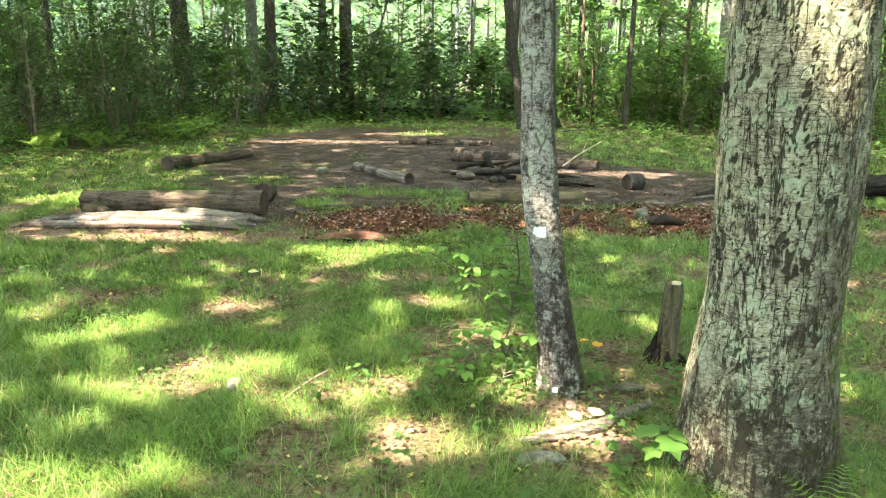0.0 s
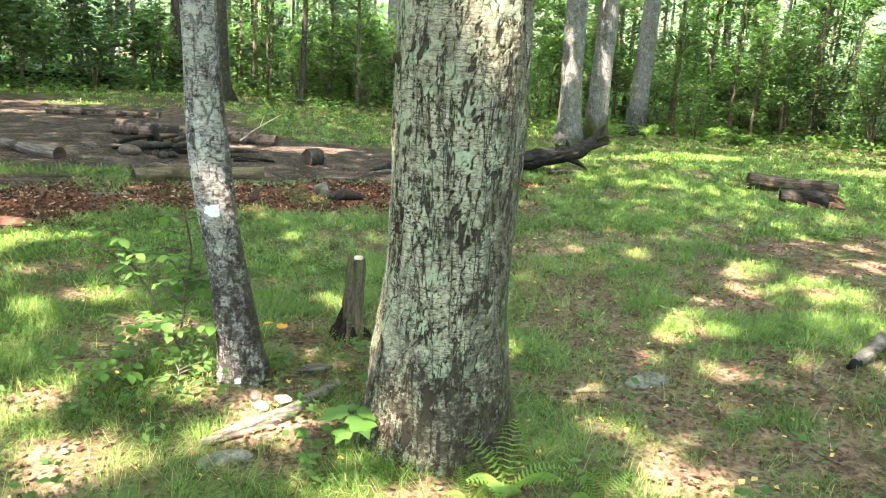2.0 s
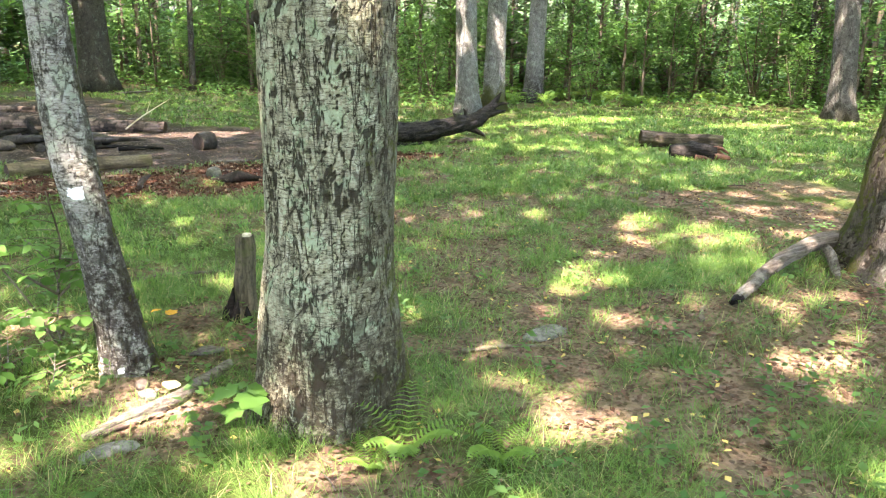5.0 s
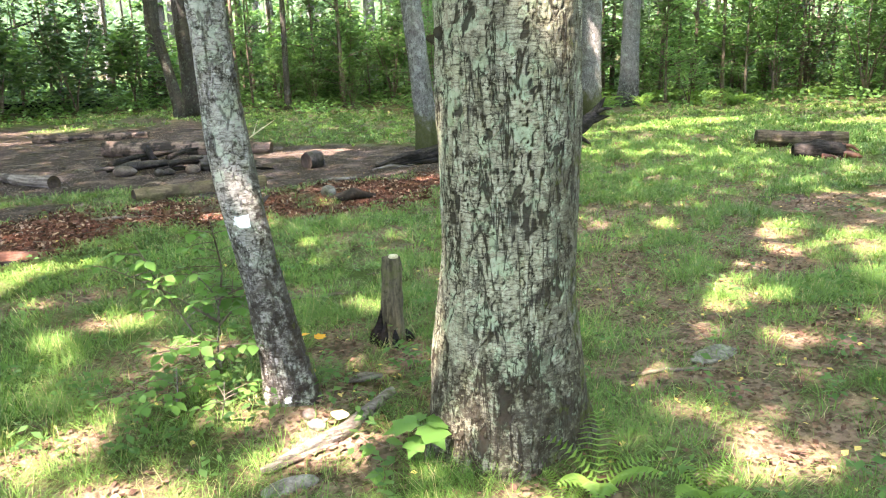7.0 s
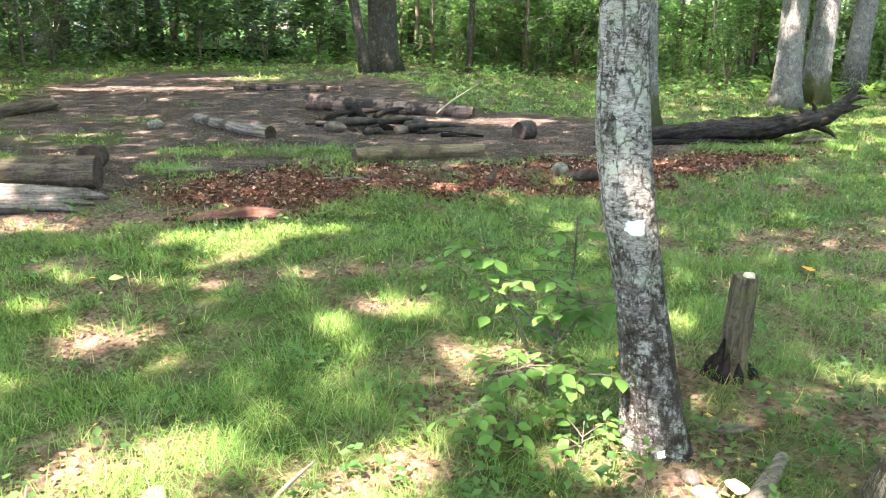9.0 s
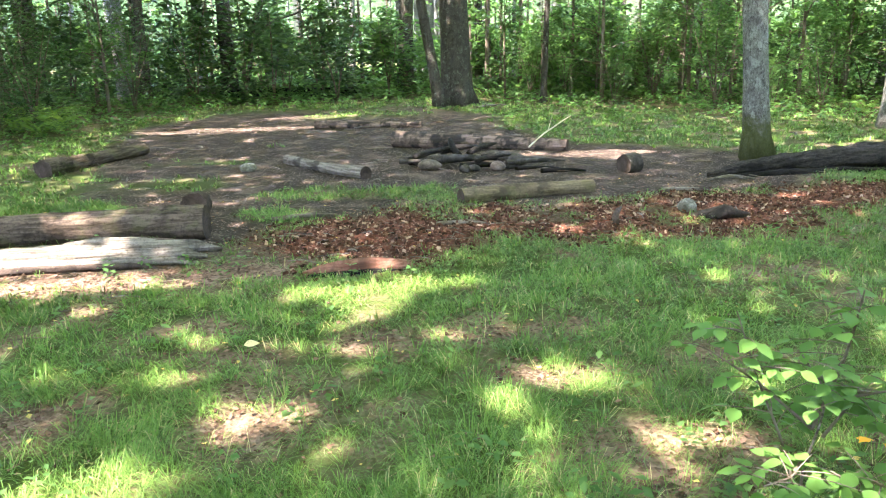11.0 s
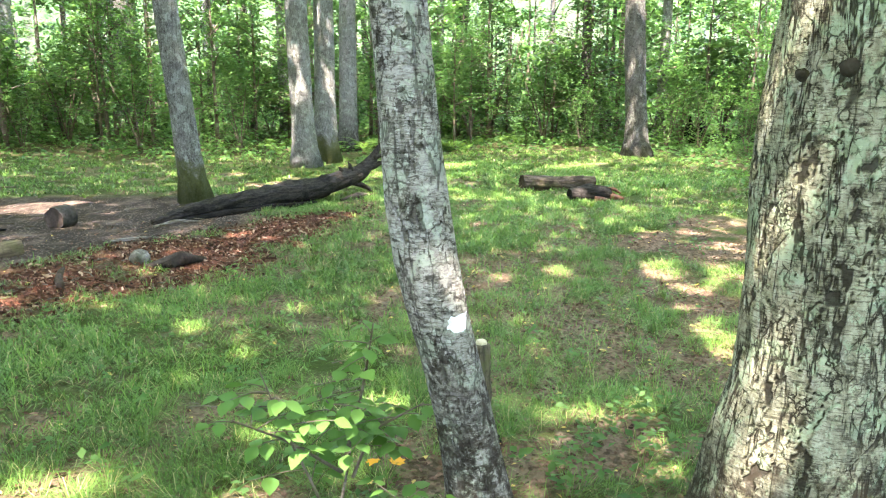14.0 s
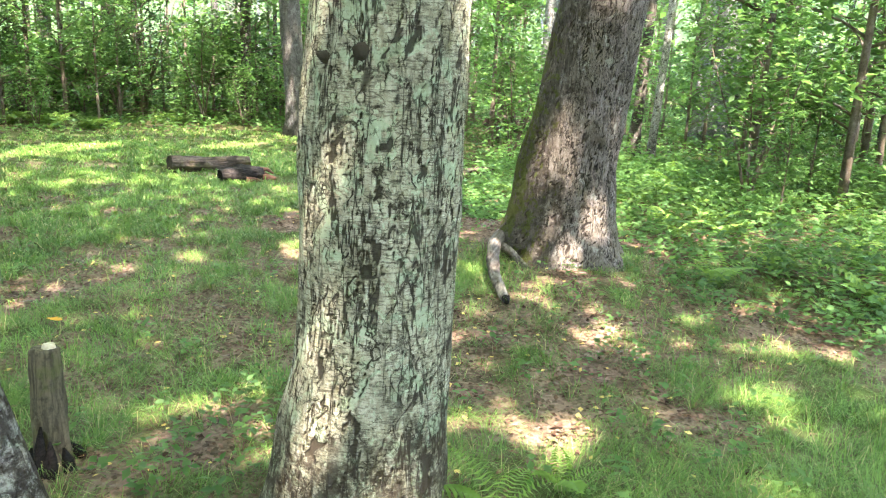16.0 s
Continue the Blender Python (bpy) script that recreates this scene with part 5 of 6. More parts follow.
# flat decayed slab in the foreground of the long grey log
slab = thing("decayed_log", (-4.5, 7.6, gz(-4.5, 7.6)), "flat pale decayed log splitting into planks beside the grey log", "decayed log")
for k, (y, z, L0, L1, w, m) in enumerate([(0.0, 0.085, 0.9, 2.6, 0.065, M_OLD), (-0.09, 0.06, 0.5, 2.5, 0.055, M_OLD), (-0.16, 0.03, 0.0, 2.45, 0.045, M_OLD), (0.09, 0.06, 0.3, 2.3, 0.07, M_OLD), (-0.21, 0.015, 0.4, 2.2, 0.03, M_END),
                                          (0.04, 0.125, 1.35, 2.25, 0.05, M_OLD), (-0.05, 0.10, 1.5, 2.42, 0.035, M_OLD), (-0.13, 0.02, 0.2, 1.3, 0.03, M_CHAR), (0.0, 0.04, 0.1, 1.1, 0.05, M_OLD), (0.08, 0.10, 1.7, 2.5, 0.035, M_LOG)]):
    spike(slab, "plank", [(L0, y, z - 0.04), (L0 + 0.15, y + 0.01, z - 0.005), (L0 * 0.7 + L1 * 0.3, y, z), ((L0 + L1) / 2, y + 0.02, z + 0.012), (L1 - 0.2, y, z), (L1, y - 0.03, z - 0.03)], [0.012, w * 0.8, w, w * 0.9, w * 0.75, 0.015], m, k * 1.7, 16, 70)
spike(slab, "burl", [(0.60, 0.12, 0.13), (0.72, 0.14, 0.14), (0.88, 0.15, 0.10)], [0.04, 0.075, 0.03], M_LOG, 9, 16, 18, "knotty brown burl")

red = thing("rotten_slab", (-1.3, 6.88, gz(-1.3, 6.88)), "flat reddish rotten log slab at the grass edge", "decayed log")
spike(red, "slab", [(0, 0, 0.01), (0.2, 0, 0.035), (0.5, 0.02, 0.045), (0.72, -0.02, 0.03), (0.8, 0, 0.0)], [0.015, 0.045, 0.055, 0.045, 0.012], M_REDROT, 3, 18, 50)
spike(red, "slab", [(0.1, 0.06, 0.01), (0.35, 0.08, 0.03), (0.65, 0.06, 0.01)], [0.012, 0.04, 0.012], M_REDROT, 7, 16, 40)
# near-black strip set low along the slab's front
spike(red, "underside", [(0.05, -0.05, 0.0), (0.4, -0.06, 0.0), (0.75, -0.05, 0.0)], [0.02, 0.035, 0.02], M_CHAR, 4, 8, 16)

# the long charred trunk with its upturned root
char = thing("charred_log", (3.35, 9.72, gz(3.35, 9.72)), "long black charred trunk ending in an upturned splintered root", "charred log")
spike(char, "trunk", [(-0.1, 0.05, 0.01), (0.3, -0.03, 0.08), (0.9, -0.10, 0.13), (1.6, -0.12, 0.17), (2.4, -0.06, 0.21), (3.1, 0.04, 0.28)], [0.03, 0.09, 0.125, 0.14, 0.135, 0.12], M_CHARLOG, 1, 40, 110)
spike(char, "root", [(2.9, 0.02, 0.25), (3.2, 0.05, 0.32), (3.45, 0.05, 0.48), (3.62, 0.03, 0.72)], [0.12, 0.11, 0.075, 0.01], M_CHARLOG, 2, 22, 40)
spike(char, "root", [(3.3, 0.05, 0.36), (3.5, 0.0, 0.42), (3.68, -0.02, 0.44)], [0.07, 0.045, 0.008], M_CHARLOG, 3, 12)
spike(char, "root", [(2.95, 0.0, 0.33), (2.97, 0.02, 0.42), (2.93, 0.03, 0.49)], [0.045, 0.03, 0.008], M_CHARLOG, 4, 12)
spike(char, "root", [(2.8, -0.02, 0.32), (2.76, 0.0, 0.4), (2.72, 0.0, 0.43)], [0.045, 0.026, 0.006], M_CHARLOG, 8, 12)
spike(char, "root", [(3.45, 0.02, 0.5), (3.58, -0.06, 0.56), (3.68, -0.1, 0.55)], [0.04, 0.024, 0.006], M_CHARLOG, 5, 12)
spike(char, "root", [(3.0, 0.0, 0.2), (3.2, -0.06, 0.12), (3.3, -0.1, 0.03)], [0.05, 0.03, 0.01], M_CHARLOG, 12, 12)
spike(char, "slab", [(0.0, -0.15, 0.02), (0.6, -0.26, 0.05), (1.4, -0.28, 0.05), (2.1, -0.2, 0.03)], [0.02, 0.05, 0.045, 0.015], M_CHAR, 9, 18, 50)
spike(char, "bark_flake", [(2.5, -0.25, 0.02), (2.8, -0.28, 0.05), (3.2, -0.25, 0.02)], [0.015, 0.045, 0.012], M_LOG, 13, 14, 24, "loose brown bark")
spike(char, "splinter", [(-0.25, -0.25, 0.03), (0.0, -0.29, 0.06), (0.25, -0.36, 0.03)], [0.01, 0.026, 0.01], M_OLD, 6, label="pale loose splinter")

# fire ring
r = np.random.default_rng(61)
for k in range(15):
    a = k * 2 * math.pi / 15
    x, y = 0.85 + 0.6 * math.cos(a) + r.normal(0, 0.06), 11.4 + 0.5 * math.sin(a) + r.normal(0, 0.06)
    s = r.uniform(0.06, 0.115)
    stone("fire_ring_stone", x, y, (s * 1.35, s, s * 0.75), M_SOOT if k % 3 else M_BROWNSTONE, "sooty rounded stone of the campfire ring" if k % 3 else "brown dusty stone of the campfire ring", 1.7 * k + 0.3, group="stones of the campfire ring")


def stick(x, y, turn, L, rad, material, label, seed=0.0, lift=0.0, rise=0.0, fork=False, category="stick", bend=0.08):
    ob = thing("stick", (x, y, gz(x, y)), label, category, turn=turn)
    spike(ob, "shaft", [(0, 0, rad + lift), (L * 0.35, L * bend, rad + lift + rise * 0.35), (L * 0.7, L * bend * 0.6, rad + lift + rise * 0.7), (L, 0, rad * 0.6 + lift + rise)], [rad, rad * 0.9, rad * 0.75, rad * 0.35], material, seed, 8, 20)
    if fork:
        spike(ob, "side_twig", [(L * 0.5, L * 0.07, rad + lift + rise * 0.5), (L * 0.65, L * 0.2, rad + lift + rise * 0.8), (L * 0.75, L * 0.28, rad + lift + rise)], [rad * 0.5, rad * 0.35, rad * 0.15], material, seed + 1, 6, 8)
    return ob


for k, (x, y, a, L, rad) in enumerate([(0.0, 11.55, 8, 0.75, 0.055), (0.25, 11.25, -14, 0.7, 0.06), (0.05, 11.3, 25, 0.6, 0.045), (0.6, 11.0, 20, 0.55, 0.05), (1.15, 10.95, -14, 0.75, 0.035), (0.8, 11.5, 40, 0.6, 0.045), (1.0, 11.7, -20, 0.7, 0.045),
                                        (1.3, 11.1, -30, 0.5, 0.04), (0.45, 11.75, -8, 0.5, 0.05), (1.25, 10.8, 5, 0.6, 0.025), (-0.15, 11.35, -30, 0.4, 0.03), (0.75, 10.9, -10, 0.45, 0.035)]):
    stick(x, y, a, L, rad, (M_CHAR, M_SOOT, M_CHARLOG)[k % 3], ("black charred branch", "dark sooty branch", "burnt cracked branch")[k % 3] + " in the campfire ring", k, 0.05 * (k % 3), 0.05 * ((k * 7) % 3 - 1) + 0.03, k % 4 == 1, "burnt branch")
stick(0.62, 11.3, 100, 0.35, 0.05, M_CHAR, "black charred branch standing in the campfire ring", 7, 0.1, 0.2, False, "burnt branch")
stick(1.85, 12.35, 18, 0.75, 0.013, M_CUT, "pale thin forked stick leaning on the bare log", 3, 0.05, 0.42, True)
stick(1.5, 10.55, -8, 0.55, 0.03, M_CHAR, "dark charred stick lying outside the fire ring", 2)
stone("rock", -2.1, 11.85, (0.11, 0.09, 0.07), M_STONE, "small angular rock on the dark soil", 3.1)
stone("rock", 2.08, 7.98, (0.085, 0.075, 0.075), M_STONE, "grey rock beside a dark bark chunk", 5.2)
stone("rock", 0.42, 2.86, (0.11, 0.045, 0.03), M_STONE, "flat grey lichened rock half sunk before the thin birch", 6.4, squash=0.2)
stone("rock", 0.60, 3.25, (0.035, 0.028, 0.022), M_BROWNSTONE, "small pale rock touching the thin birch's foot", 7.9)
stone("rock", 0.61, 3.18, (0.045, 0.03, 0.02), M_STONE, "small mottled rock by the thin birch's foot", 8.3, squash=0.4)
stone("rock", 2.5, 3.0, (0.15, 0.07, 0.025), M_STONE, "flat grey stone sunk in the leaf litter", 9.6, squash=0.2)
stone("rock", -1.05, 3.55, (0.07, 0.04, 0.025), M_STONE, "small grey stone in the trodden grass", 4.7, squash=0.3)

chunk = thing("bark_chunk", (1.98, 7.75, gz(1.98, 7.75)), "low dark crumbling bark chunk on the red soil", "bark chunk")
for k in range(4):
    spike(chunk, "bark_piece", [(0.02 + 0.05 * k, -0.05 * k, 0.03), (0.25, -0.08 - 0.02 * k, 0.06 + 0.01 * k), (0.5 - 0.03 * k, -0.1, 0.03)], [0.02, 0.06, 0.02], M_END, k, 10, 16)

stump = thing("broken_stump", (1.245, 3.98, gz(1.245, 3.98) - 0.02), "slim knee-high broken stump, pale cut top, blackened foot", "stump")
spike(stump, "stem", [(-0.02, -0.02, 0), (-0.005, -0.01, 0.1), (0.0, 0, 0.25), (0.01, 0.005, 0.40), (0.012, 0.005, 0.465)], [0.078, 0.058, 0.053, 0.051, 0.044], M_STUMP, 1, 26, 60)
spike(stump, "cut_top", [(0.02, -0.005, 0.45), (0.022, -0.005, 0.478)], [0.03, 0.022], M_CUT, 2, 12, 4, "pale cut wood")
for k, (dx, dy, h) in enumerate([(-0.085, -0.03, 0.2), (-0.07, -0.06, 0.14), (-0.02, -0.085, 0.10), (0.07, -0.05, 0.08), (-0.1, 0.01, 0.12)]):
    spike(stump, "splinter", [(dx * 1.15, dy * 1.15, 0), (dx, dy, h * 0.6), (dx * 0.8, dy * 0.8, h)], [0.028, 0.02, 0.004], M_CHAR, k, label="blackened splinter of the foot")

br = thing("fallen_branch", (0.35, 2.985, gz(0.35, 2.985)), "split weathered branch lying between the two birches", "branch")
spike(br, "shaft", [(0, 0, 0.02), (0.2, 0.06, 0.035), (0.36, 0.10, 0.045), (0.47, 0.18, 0.055), (0.62, 0.30, 0.06)], [0.012, 0.026, 0.032, 0.028, 0.02], M_OLD, 2, 14, 40)
spike(br, "split_end", [(0.02, -0.01, 0.015), (0.14, 0.025, 0.02), (0.3, 0.06, 0.02)], [0.006, 0.014, 0.01], M_PINKLOG, 5, label="reddish split wood")
bk = thing("bark_slab", (0.84, 3.50, gz(0.84, 3.50)), "curled loose slab of pale bark behind the fallen branch", "bark")
spike(bk, "slab", [(0, 0, 0.015), (0.07, 0.0, 0.025), (0.16, -0.01, 0.015)], [0.008, 0.024, 0.01], M_OLD, 6, 10, 14)

ob = thing("root_branch", (4.7, 2.8, gz(4.7, 2.8)), "thick grey forked dead branch leaning out from the oak's foot", "branch")
gl = gz(3.6, 2.65) - gz(4.7, 2.8)
spike(ob, "shaft", [(0.15, 0.06, 0.14), (-0.2, 0.07, 0.14), (-0.5, 0.03, 0.11 + gl * 0.3), (-0.8, -0.03, 0.07 + gl * 0.6), (-1.05, -0.12, 0.045 + gl), (-1.2, -0.17, 0.035 + gl)], [0.055, 0.05, 0.044, 0.04, 0.034, 0.028], M_OLD, 3, 16, 50)
spike(ob, "prong", [(-0.08, 0.08, 0.12), (-0.16, -0.04, 0.09), (-0.27, -0.14, 0.03), (-0.33, -0.2, 0.01)], [0.03, 0.03, 0.025, 0.014], M_OLD, 4, 14, 24)
spike(ob, "charred_tip", [(-1.18, -0.165, 0.035 + gl), (-1.27, -0.19, 0.03 + gl)], [0.029, 0.014], M_CHAR, 5, 12, 8, "dark broken tip")
stick(2.0, 3.0, -20, 0.5, 0.012, M_TWIG, "thin dark twig on the leaf litter", 2)
stick(3.2, 2.6, 30, 0.45, 0.014, M_TWIG, "thin dark twig on the leaf litter", 3, fork=True)
stick(0.75, 4.85, -8, 0.7, 0.012, M_TWIG, "long thin stick lying in the grass behind the stump", 4)
stick(-0.75, 3.35, 40, 0.25, 0.01, M_TWIG, "short dark twig standing in the trodden litter", 5, rise=0.1)
stick(2.35, 9.05, -15, 0.5, 0.02, M_OLD, "pale stick on the red soil", 6)
stick(-1.6, 8.7, 12, 0.6, 0.022, M_TWIG, "dark stick on the bare soil", 7, fork=True)
stick(-0.2, 7.9, -10, 0.5, 0.02, M_TWIG, "dark stick on the red rotten wood", 8)
stick(1.3, 7.7, 60, 0.3, 0.03, M_END, "dark broken branch stub in the red soil", 9, rise=0.08)
stick(2.9, 21.0, 40, 1.4, 0.03, M_OLD, "pale fallen branches at the mossy tree's foot", 4, fork=True)

# fallen branches and dark stump in the woods
log("fallen_log", "old brown fallen log in the undergrowth", [(20.5, 5.6), (21.8, 5.2), (23.2, 4.9)], [0.25, 0.27, 0.22], M_LOG, M_END, seed=21, amount=0.15, category="log")
log("fallen_log", "dark low fallen log in shade behind the clearing", [(-5.0, 30.2), (-2.8, 29.6), (0.2, 29.2)], [0.12, 0.16, 0.14], M_CHAR, M_END, seed=22, amount=0.2)
log("fallen_log", "fallen mossy branch among the herbs", [(9.9, 4.3), (10.6, 4.1), (11.2, 4.0)], [0.08, 0.09, 0.06], M_LOG, M_END, seed=23, amount=0.2)
log("fallen_log", "dark fallen log beside the upturned root mass", [(21.6, 9.7), (22.4, 9.2), (23.3, 8.6)], [0.16, 0.15, 0.13], M_CHARLOG, M_END, seed=25, amount=0.2)
dk = thing("root_plate", (21, 9.95, gz(21, 9.95)), "black upturned root mass in the undergrowth", "root mass")
for k in range(6):
    a = k * 1.1
    spike(dk, "root", [(0, 0, 0.1), (0.3 * math.cos(a), 0.2 * math.sin(a), 0.4), (0.5 * math.cos(a), 0.3 * math.sin(a), 0.5 + 0.12 * k)], [0.14, 0.12, 0.03], M_CHAR, k)
bent = thing("crooked_sapling", (-3.9, 29.0, gz(-3.9, 29)), "black crooked leaning stem with a long low branch", "tree")
spike(bent, "trunk", [(0, 0, 0), (0.4, 0, 0.9), (0.5, 0, 2.0), (1.0, 0, 3.2), (1.6, 0, 5.2)], [0.09, 0.08, 0.07, 0.05, 0.02], M_DARKB, 1, 10, 30)
spike(bent, "branch", [(0.5, 0, 1.9), (1.2, 0, 2.6), (2.4, 0.1, 2.9), (3.0, 0.1, 3.6)], [0.05, 0.04, 0.03, 0.01], M_DARKB, 2)

# painted blaze, and the white spot at the birch's foot
def paint_patch(parent, tree_xyz, centre, normal, up, w, h, label, seed):
    bm = bmesh.new()
    r2 = random.Random(seed)
    n = Vector(normal).normalized()
    u = Vector(up)
    u = (u - n * u.dot(n)).normalized()
    s = u.cross(n)
    rows = 10
    grid = []
    for a in range(rows + 1):
        row = []
        for b in range(7):
            fu, fv = b / 6 - 0.5, a / rows - 0.5
            edge = 1 + (0.3 * (r2.random() - 0.5) if b in (0, 6) or a in (0, rows) else 0)
            p = Vector(centre) - Vector(tree_xyz) + s * fu * w * edge + u * fv * h * edge - n * (fu * w) ** 2 / 0.16
            row.append(bm.verts.new(p))
        grid.append(row)
    for a in range(rows):
        for b in range(6):
            bm.faces.new((grid[a][b], grid[a][b + 1], grid[a + 1][b + 1], grid[a + 1][b]))
    me = bpy.data.meshes.new("blaze")
    bm.to_mesh(me)
    bm.free()
    me.materials.append(M_PAINT)
    part("painted_blaze", me, parent, label)


tx, ty, tz = thin.matrix_world.translation
paint_patch(thin, (tx, ty, tz), (0.458, 3.499, 0.722), (-0.28, -0.95, -0.1), (-0.05, 0.1, 1), 0.06, 0.08, "white painted trail blaze", 3)
paint_patch(thin, (tx, ty, tz), (0.535, 3.325, 0.02), (-0.15, -0.9, 0.35), (0, 0.3, 1), 0.026, 0.022, "white paint spot on the trunk's foot", 5)


# ---- leafy plants with leaves of their own ----
def ovate(name, length, width, material, lobes=False):
    """A single leaf lying along x, folded along its rib."""
    if lobes:
        out = [(0.0, 0.02), (-0.06, 0.22), (0.06, 0.30), (0.22, 0.48), (0.30, 0.34), (0.45, 0.40), (0.62, 0.42), (0.62, 0.24), (0.72, 0.14), (1.0, 0.0)]
    else:
        out = [(0.0, 0.01), (0.1, 0.22), (0.25, 0.42), (0.42, 0.5), (0.6, 0.42), (0.78, 0.24), (0.9, 0.1), (1.0, 0.0)]
    rib = [(x, 0, -0.10 * x * x) for x, _ in out]
    v = [(x * length, 0, z * length) for x, y, z in rib]
    n = len(v)
    v += [(x * length, y * width, (-0.10 * x * x + 0.12 * y) * length) for x, y in out]
    v += [(x * length, -y * width, (-0.10 * x * x + 0.12 * y) * length) for x, y in out]
    f = []
    for k in range(n - 1):
        f += [(k, k + 1, n + k + 1), (k, n + k + 1, n + k), (k + 1, k, 2 * n + k), (k + 1, 2 * n + k, 2 * n + k + 1)]
    return mesh_from(name, v, f, material)


def leafy_stem(name, label, x, y, stems, leaf_me, count, size, seed, category="sapling", stem_r=0.006, low=0.3, pair=True):
    r = np.random.default_rng(seed)
    ob = thing(name, (x, y, gz(x, y)), label, category)
    lines = []
    for s, line in enumerate(stems):
        spike(ob, "stem", line, list(np.linspace(stem_r, stem_r * 0.35, len(line))), M_OLD if s == 0 else M_TWIG, s, 6, 18)
        lines.append(np.array(line))
    twigs = []
    k = 0
    while k < count:
        line = lines[int(r.integers(0, len(lines)))]
        t = r.uniform(low, 1.0)
        s = np.linspace(0, 1, len(line))
        o = np.array([np.interp(t, s, line[:, a]) for a in range(3)])
        az = r.uniform(0, 2 * np.pi)
        reach = r.uniform(0.06, 0.2) * (1.3 - 0.6 * t)
        e = o + [math.cos(az) * reach, math.sin(az) * reach, reach * r.uniform(-0.1, 0.35)]
        v, f, _, _ = tube([o, (o + e) / 2 + [0, 0, 0.008], e], [0.0022, 0.0018, 0.001], 4, 4, None, False)
        twigs.append((v, f))
        for b in range(4):
            q = o + (e - o) * (0.45 + 0.18 * b)
            a2 = math.degrees(az) + (65 if b % 2 else -65) * (0.4 if b == 3 else 1)
            m = pose(*q, r.normal(0, 18), r.uniform(-5, 30), a2) @ Matrix.Scale(size * r.uniform(0.7, 1.2), 4)
            part("leaf", leaf_me, ob, at=m)
            k += 1
    tagged(part("twig", mesh_from("twig", *joined(twigs), M_TWIG), ob), kind="stuff")
    return ob


LEAF_SMALL = ovate("leaf", 1, 0.75, M_SAPLING)
LEAF_MAPLE = ovate("leaf", 1, 1.0, M_SAPLING, True)
leafy_stem("sapling", "slender sapling with bright heart-shaped leaves beside the thin birch", 0.36, 3.86,
           [[(0, 0, 0), (-0.02, 0.0, 0.15), (0.01, -0.02, 0.32), (0.0, -0.05, 0.45), (-0.1, -0.05, 0.58)], [(0, 0, 0.0), (-0.12, -0.02, 0.3), (-0.22, -0.03, 0.5), (-0.3, -0.02, 0.72)], [(0.0, -0.05, 0.42), (0.08, -0.12, 0.47), (0.2, -0.16, 0.5)], [(-0.02, 0, 0.2), (-0.2, -0.2, 0.28), (-0.32, -0.25, 0.3)], [(0, 0, 0.3), (0.04, -0.05, 0.55), (0.02, -0.1, 0.68), (0.0, -0.14, 0.8)], [(0.0, -0.05, 0.3), (0.1, -0.02, 0.38), (0.22, 0.02, 0.42)], [(0, 0, 0.1), (0.02, -0.2, 0.25), (0.0, -0.32, 0.3)], [(0, 0, 0.3), (-0.2, 0.0, 0.48), (-0.42, -0.06, 0.64)]],
           LEAF_SMALL, 300, 0.056, 5)
leafy_stem("sapling", "low leafy seedling beneath the sapling", 0.12, 3.62, [[(0, 0, 0), (0.02, 0, 0.1), (0.03, 0.02, 0.2)], [(0, 0, 0), (-0.08, 0.04, 0.1), (-0.15, 0.06, 0.16)]], LEAF_SMALL, 40, 0.055, 6, stem_r=0.004)
leafy_stem("sapling", "low leafy seedling in the litter before the thin birch", 0.28, 3.42, [[(0, 0, 0), (0.02, 0, 0.08), (0.03, 0.02, 0.15)]], LEAF_SMALL, 20, 0.05, 8, stem_r=0.003)

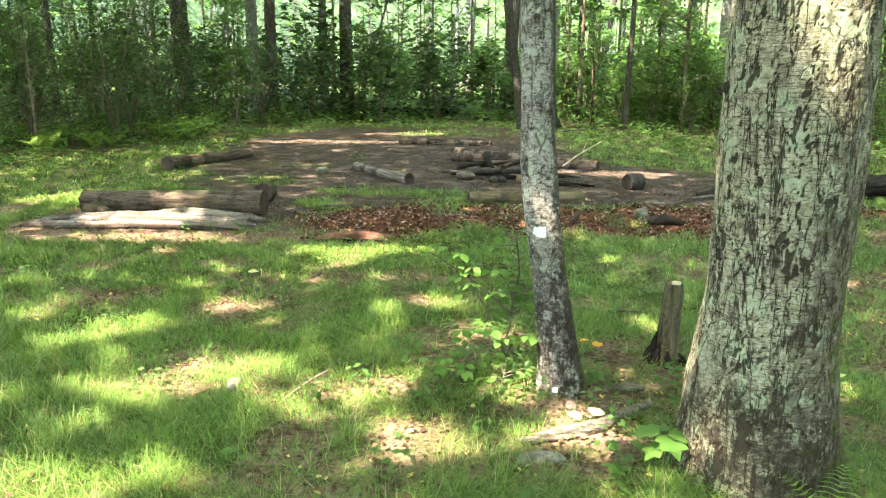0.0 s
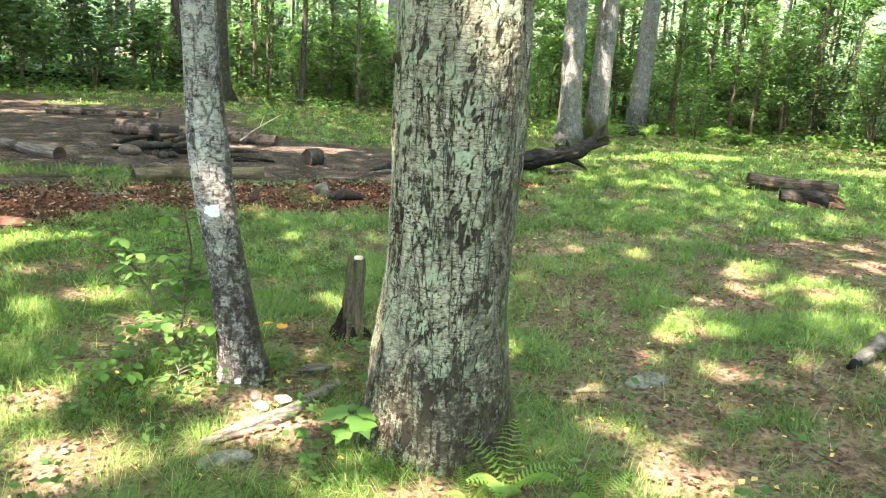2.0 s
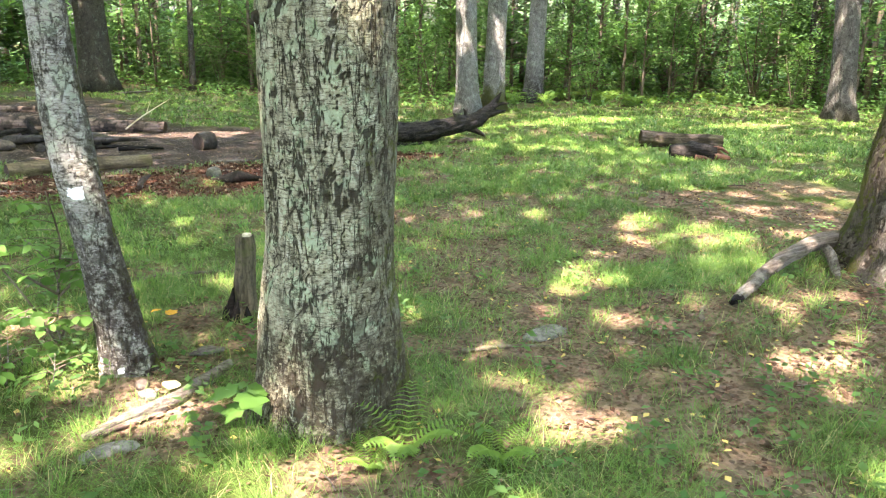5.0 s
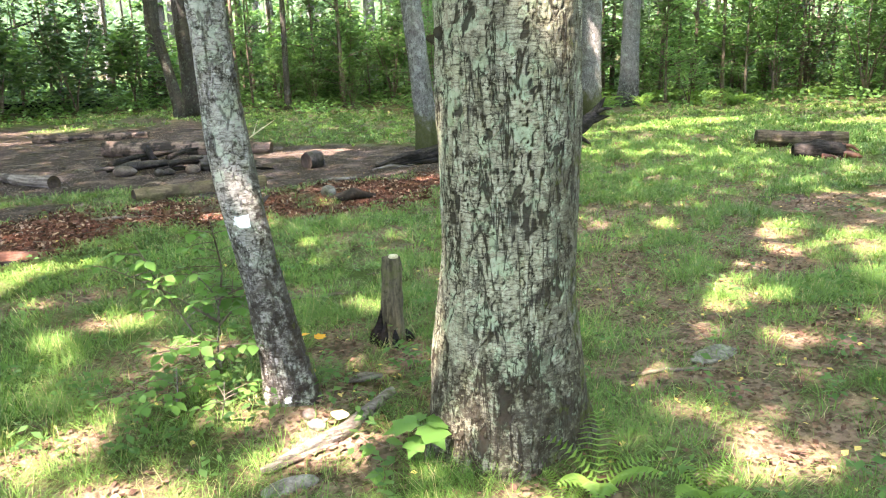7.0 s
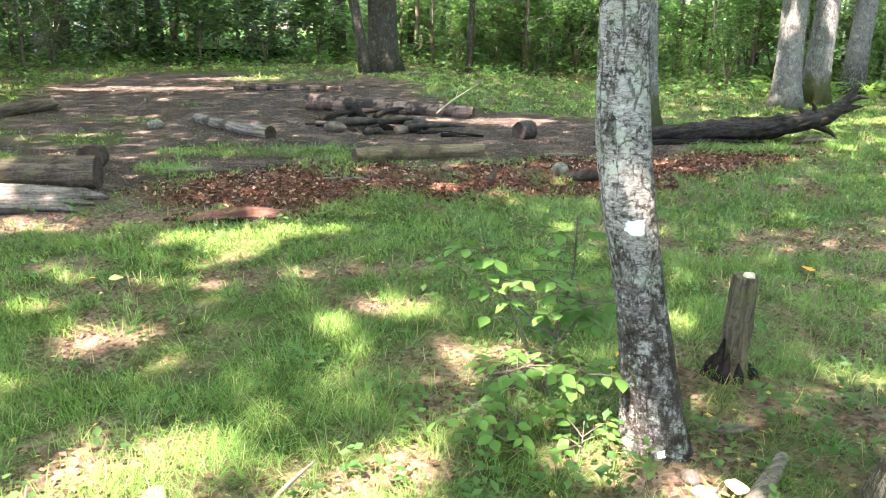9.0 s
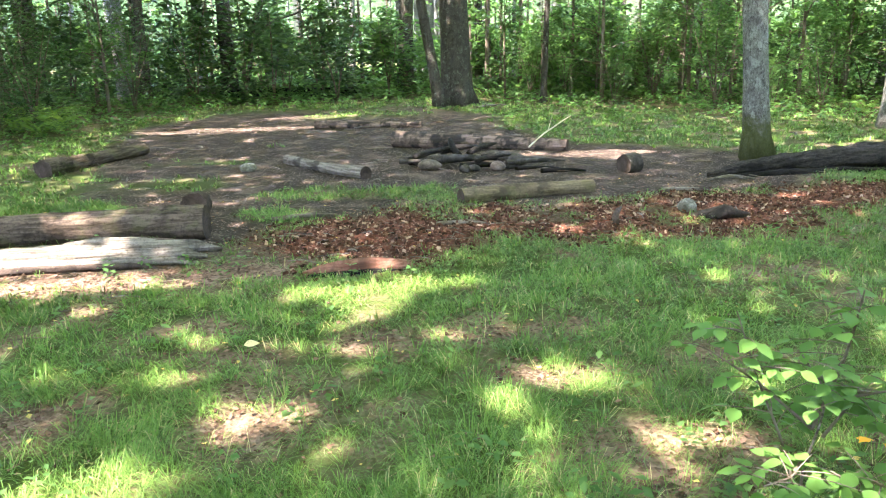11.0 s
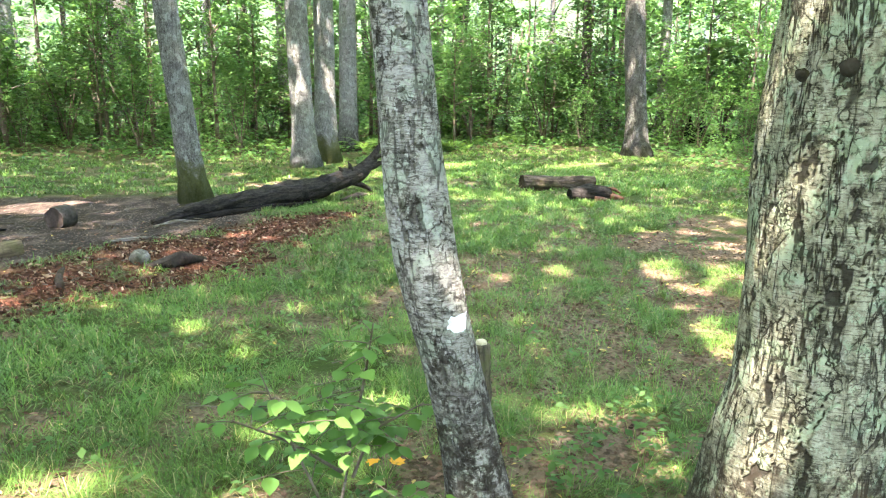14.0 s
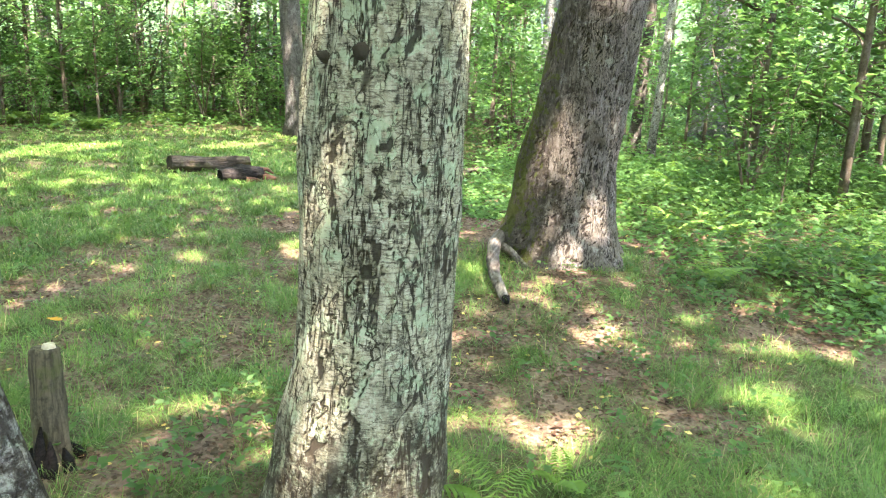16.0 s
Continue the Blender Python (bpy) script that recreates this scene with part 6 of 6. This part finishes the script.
seedling = thing("maple_seedling", (0.87, 2.72, gz(0.87, 2.72)), "maple seedling with broad lobed leaves at the thick birch's foot", "seedling")
spike(seedling, "stem", [(0, 0, 0), (0.01, 0, 0.08), (0.0, -0.01, 0.17)], [0.004, 0.003, 0.002], M_TWIG, 1, 6, 8)
for k, (a, s, h, tilt) in enumerate([(-80, 0.13, 0.165, 14), (-20, 0.11, 0.17, 10), (165, 0.13, 0.17, 10), (100, 0.11, 0.165, 8), (-140, 0.10, 0.12, 14), (40, 0.09, 0.13, 10)]):
    part("leaf", LEAF_MAPLE, seedling, at=pose(0.02 * math.cos(radians(a)), 0.02 * math.sin(radians(a)), h, 0, tilt, a) @ Matrix.Scale(s, 4))
for k, (x, y, a, s, z) in enumerate([(0.74, 2.86, 200, 0.07, 0.05), (0.78, 2.86, -30, 0.07, 0.06), (0.70, 2.74, 250, 0.075, 0.04)]):
    o = tagged(new("seedling_leaf", LEAF_SMALL.copy()), "bright green seedling leaf low in the grass", "leaf")
    o.matrix_world = pose(x, y, gz(x, y) + z, 0, 10, a) @ Matrix.Scale(s, 4)

for name, me, x, y, a, s, label in (("fallen_leaf", ovate("leaf", 1, 1.0, M_ORANGE, True), 0.86, 4.08, 30, 0.07, "orange fallen maple leaf beside the stump"),
                                    ("fallen_leaf", ovate("leaf", 1, 1.0, M_ORANGE, True), 0.84, 4.17, 200, 0.06, "orange fallen maple leaf beside another"),
                                    ("fallen_leaf", ovate("leaf", 1, 1.0, M_ORANGE, True), 2.45, 4.97, 80, 0.09, "yellow-orange fallen leaf on the grass"),
                                    ("fallen_leaf", ovate("leaf", 1, 0.9, M_BUFF), 0.68, 3.12, 60, 0.085, "buff-coloured fallen leaf by the birch's foot"),
                                    ("fallen_leaf", ovate("leaf", 1, 0.9, M_BUFF), -1.55, 5.6, 10, 0.08, "pale fallen leaf on the grass")):
    o = tagged(new(name, me), label, "leaf")
    o.matrix_world = pose(x, y, gz(x, y) + 0.045, 8, -6, a) @ Matrix.Scale(s, 4)
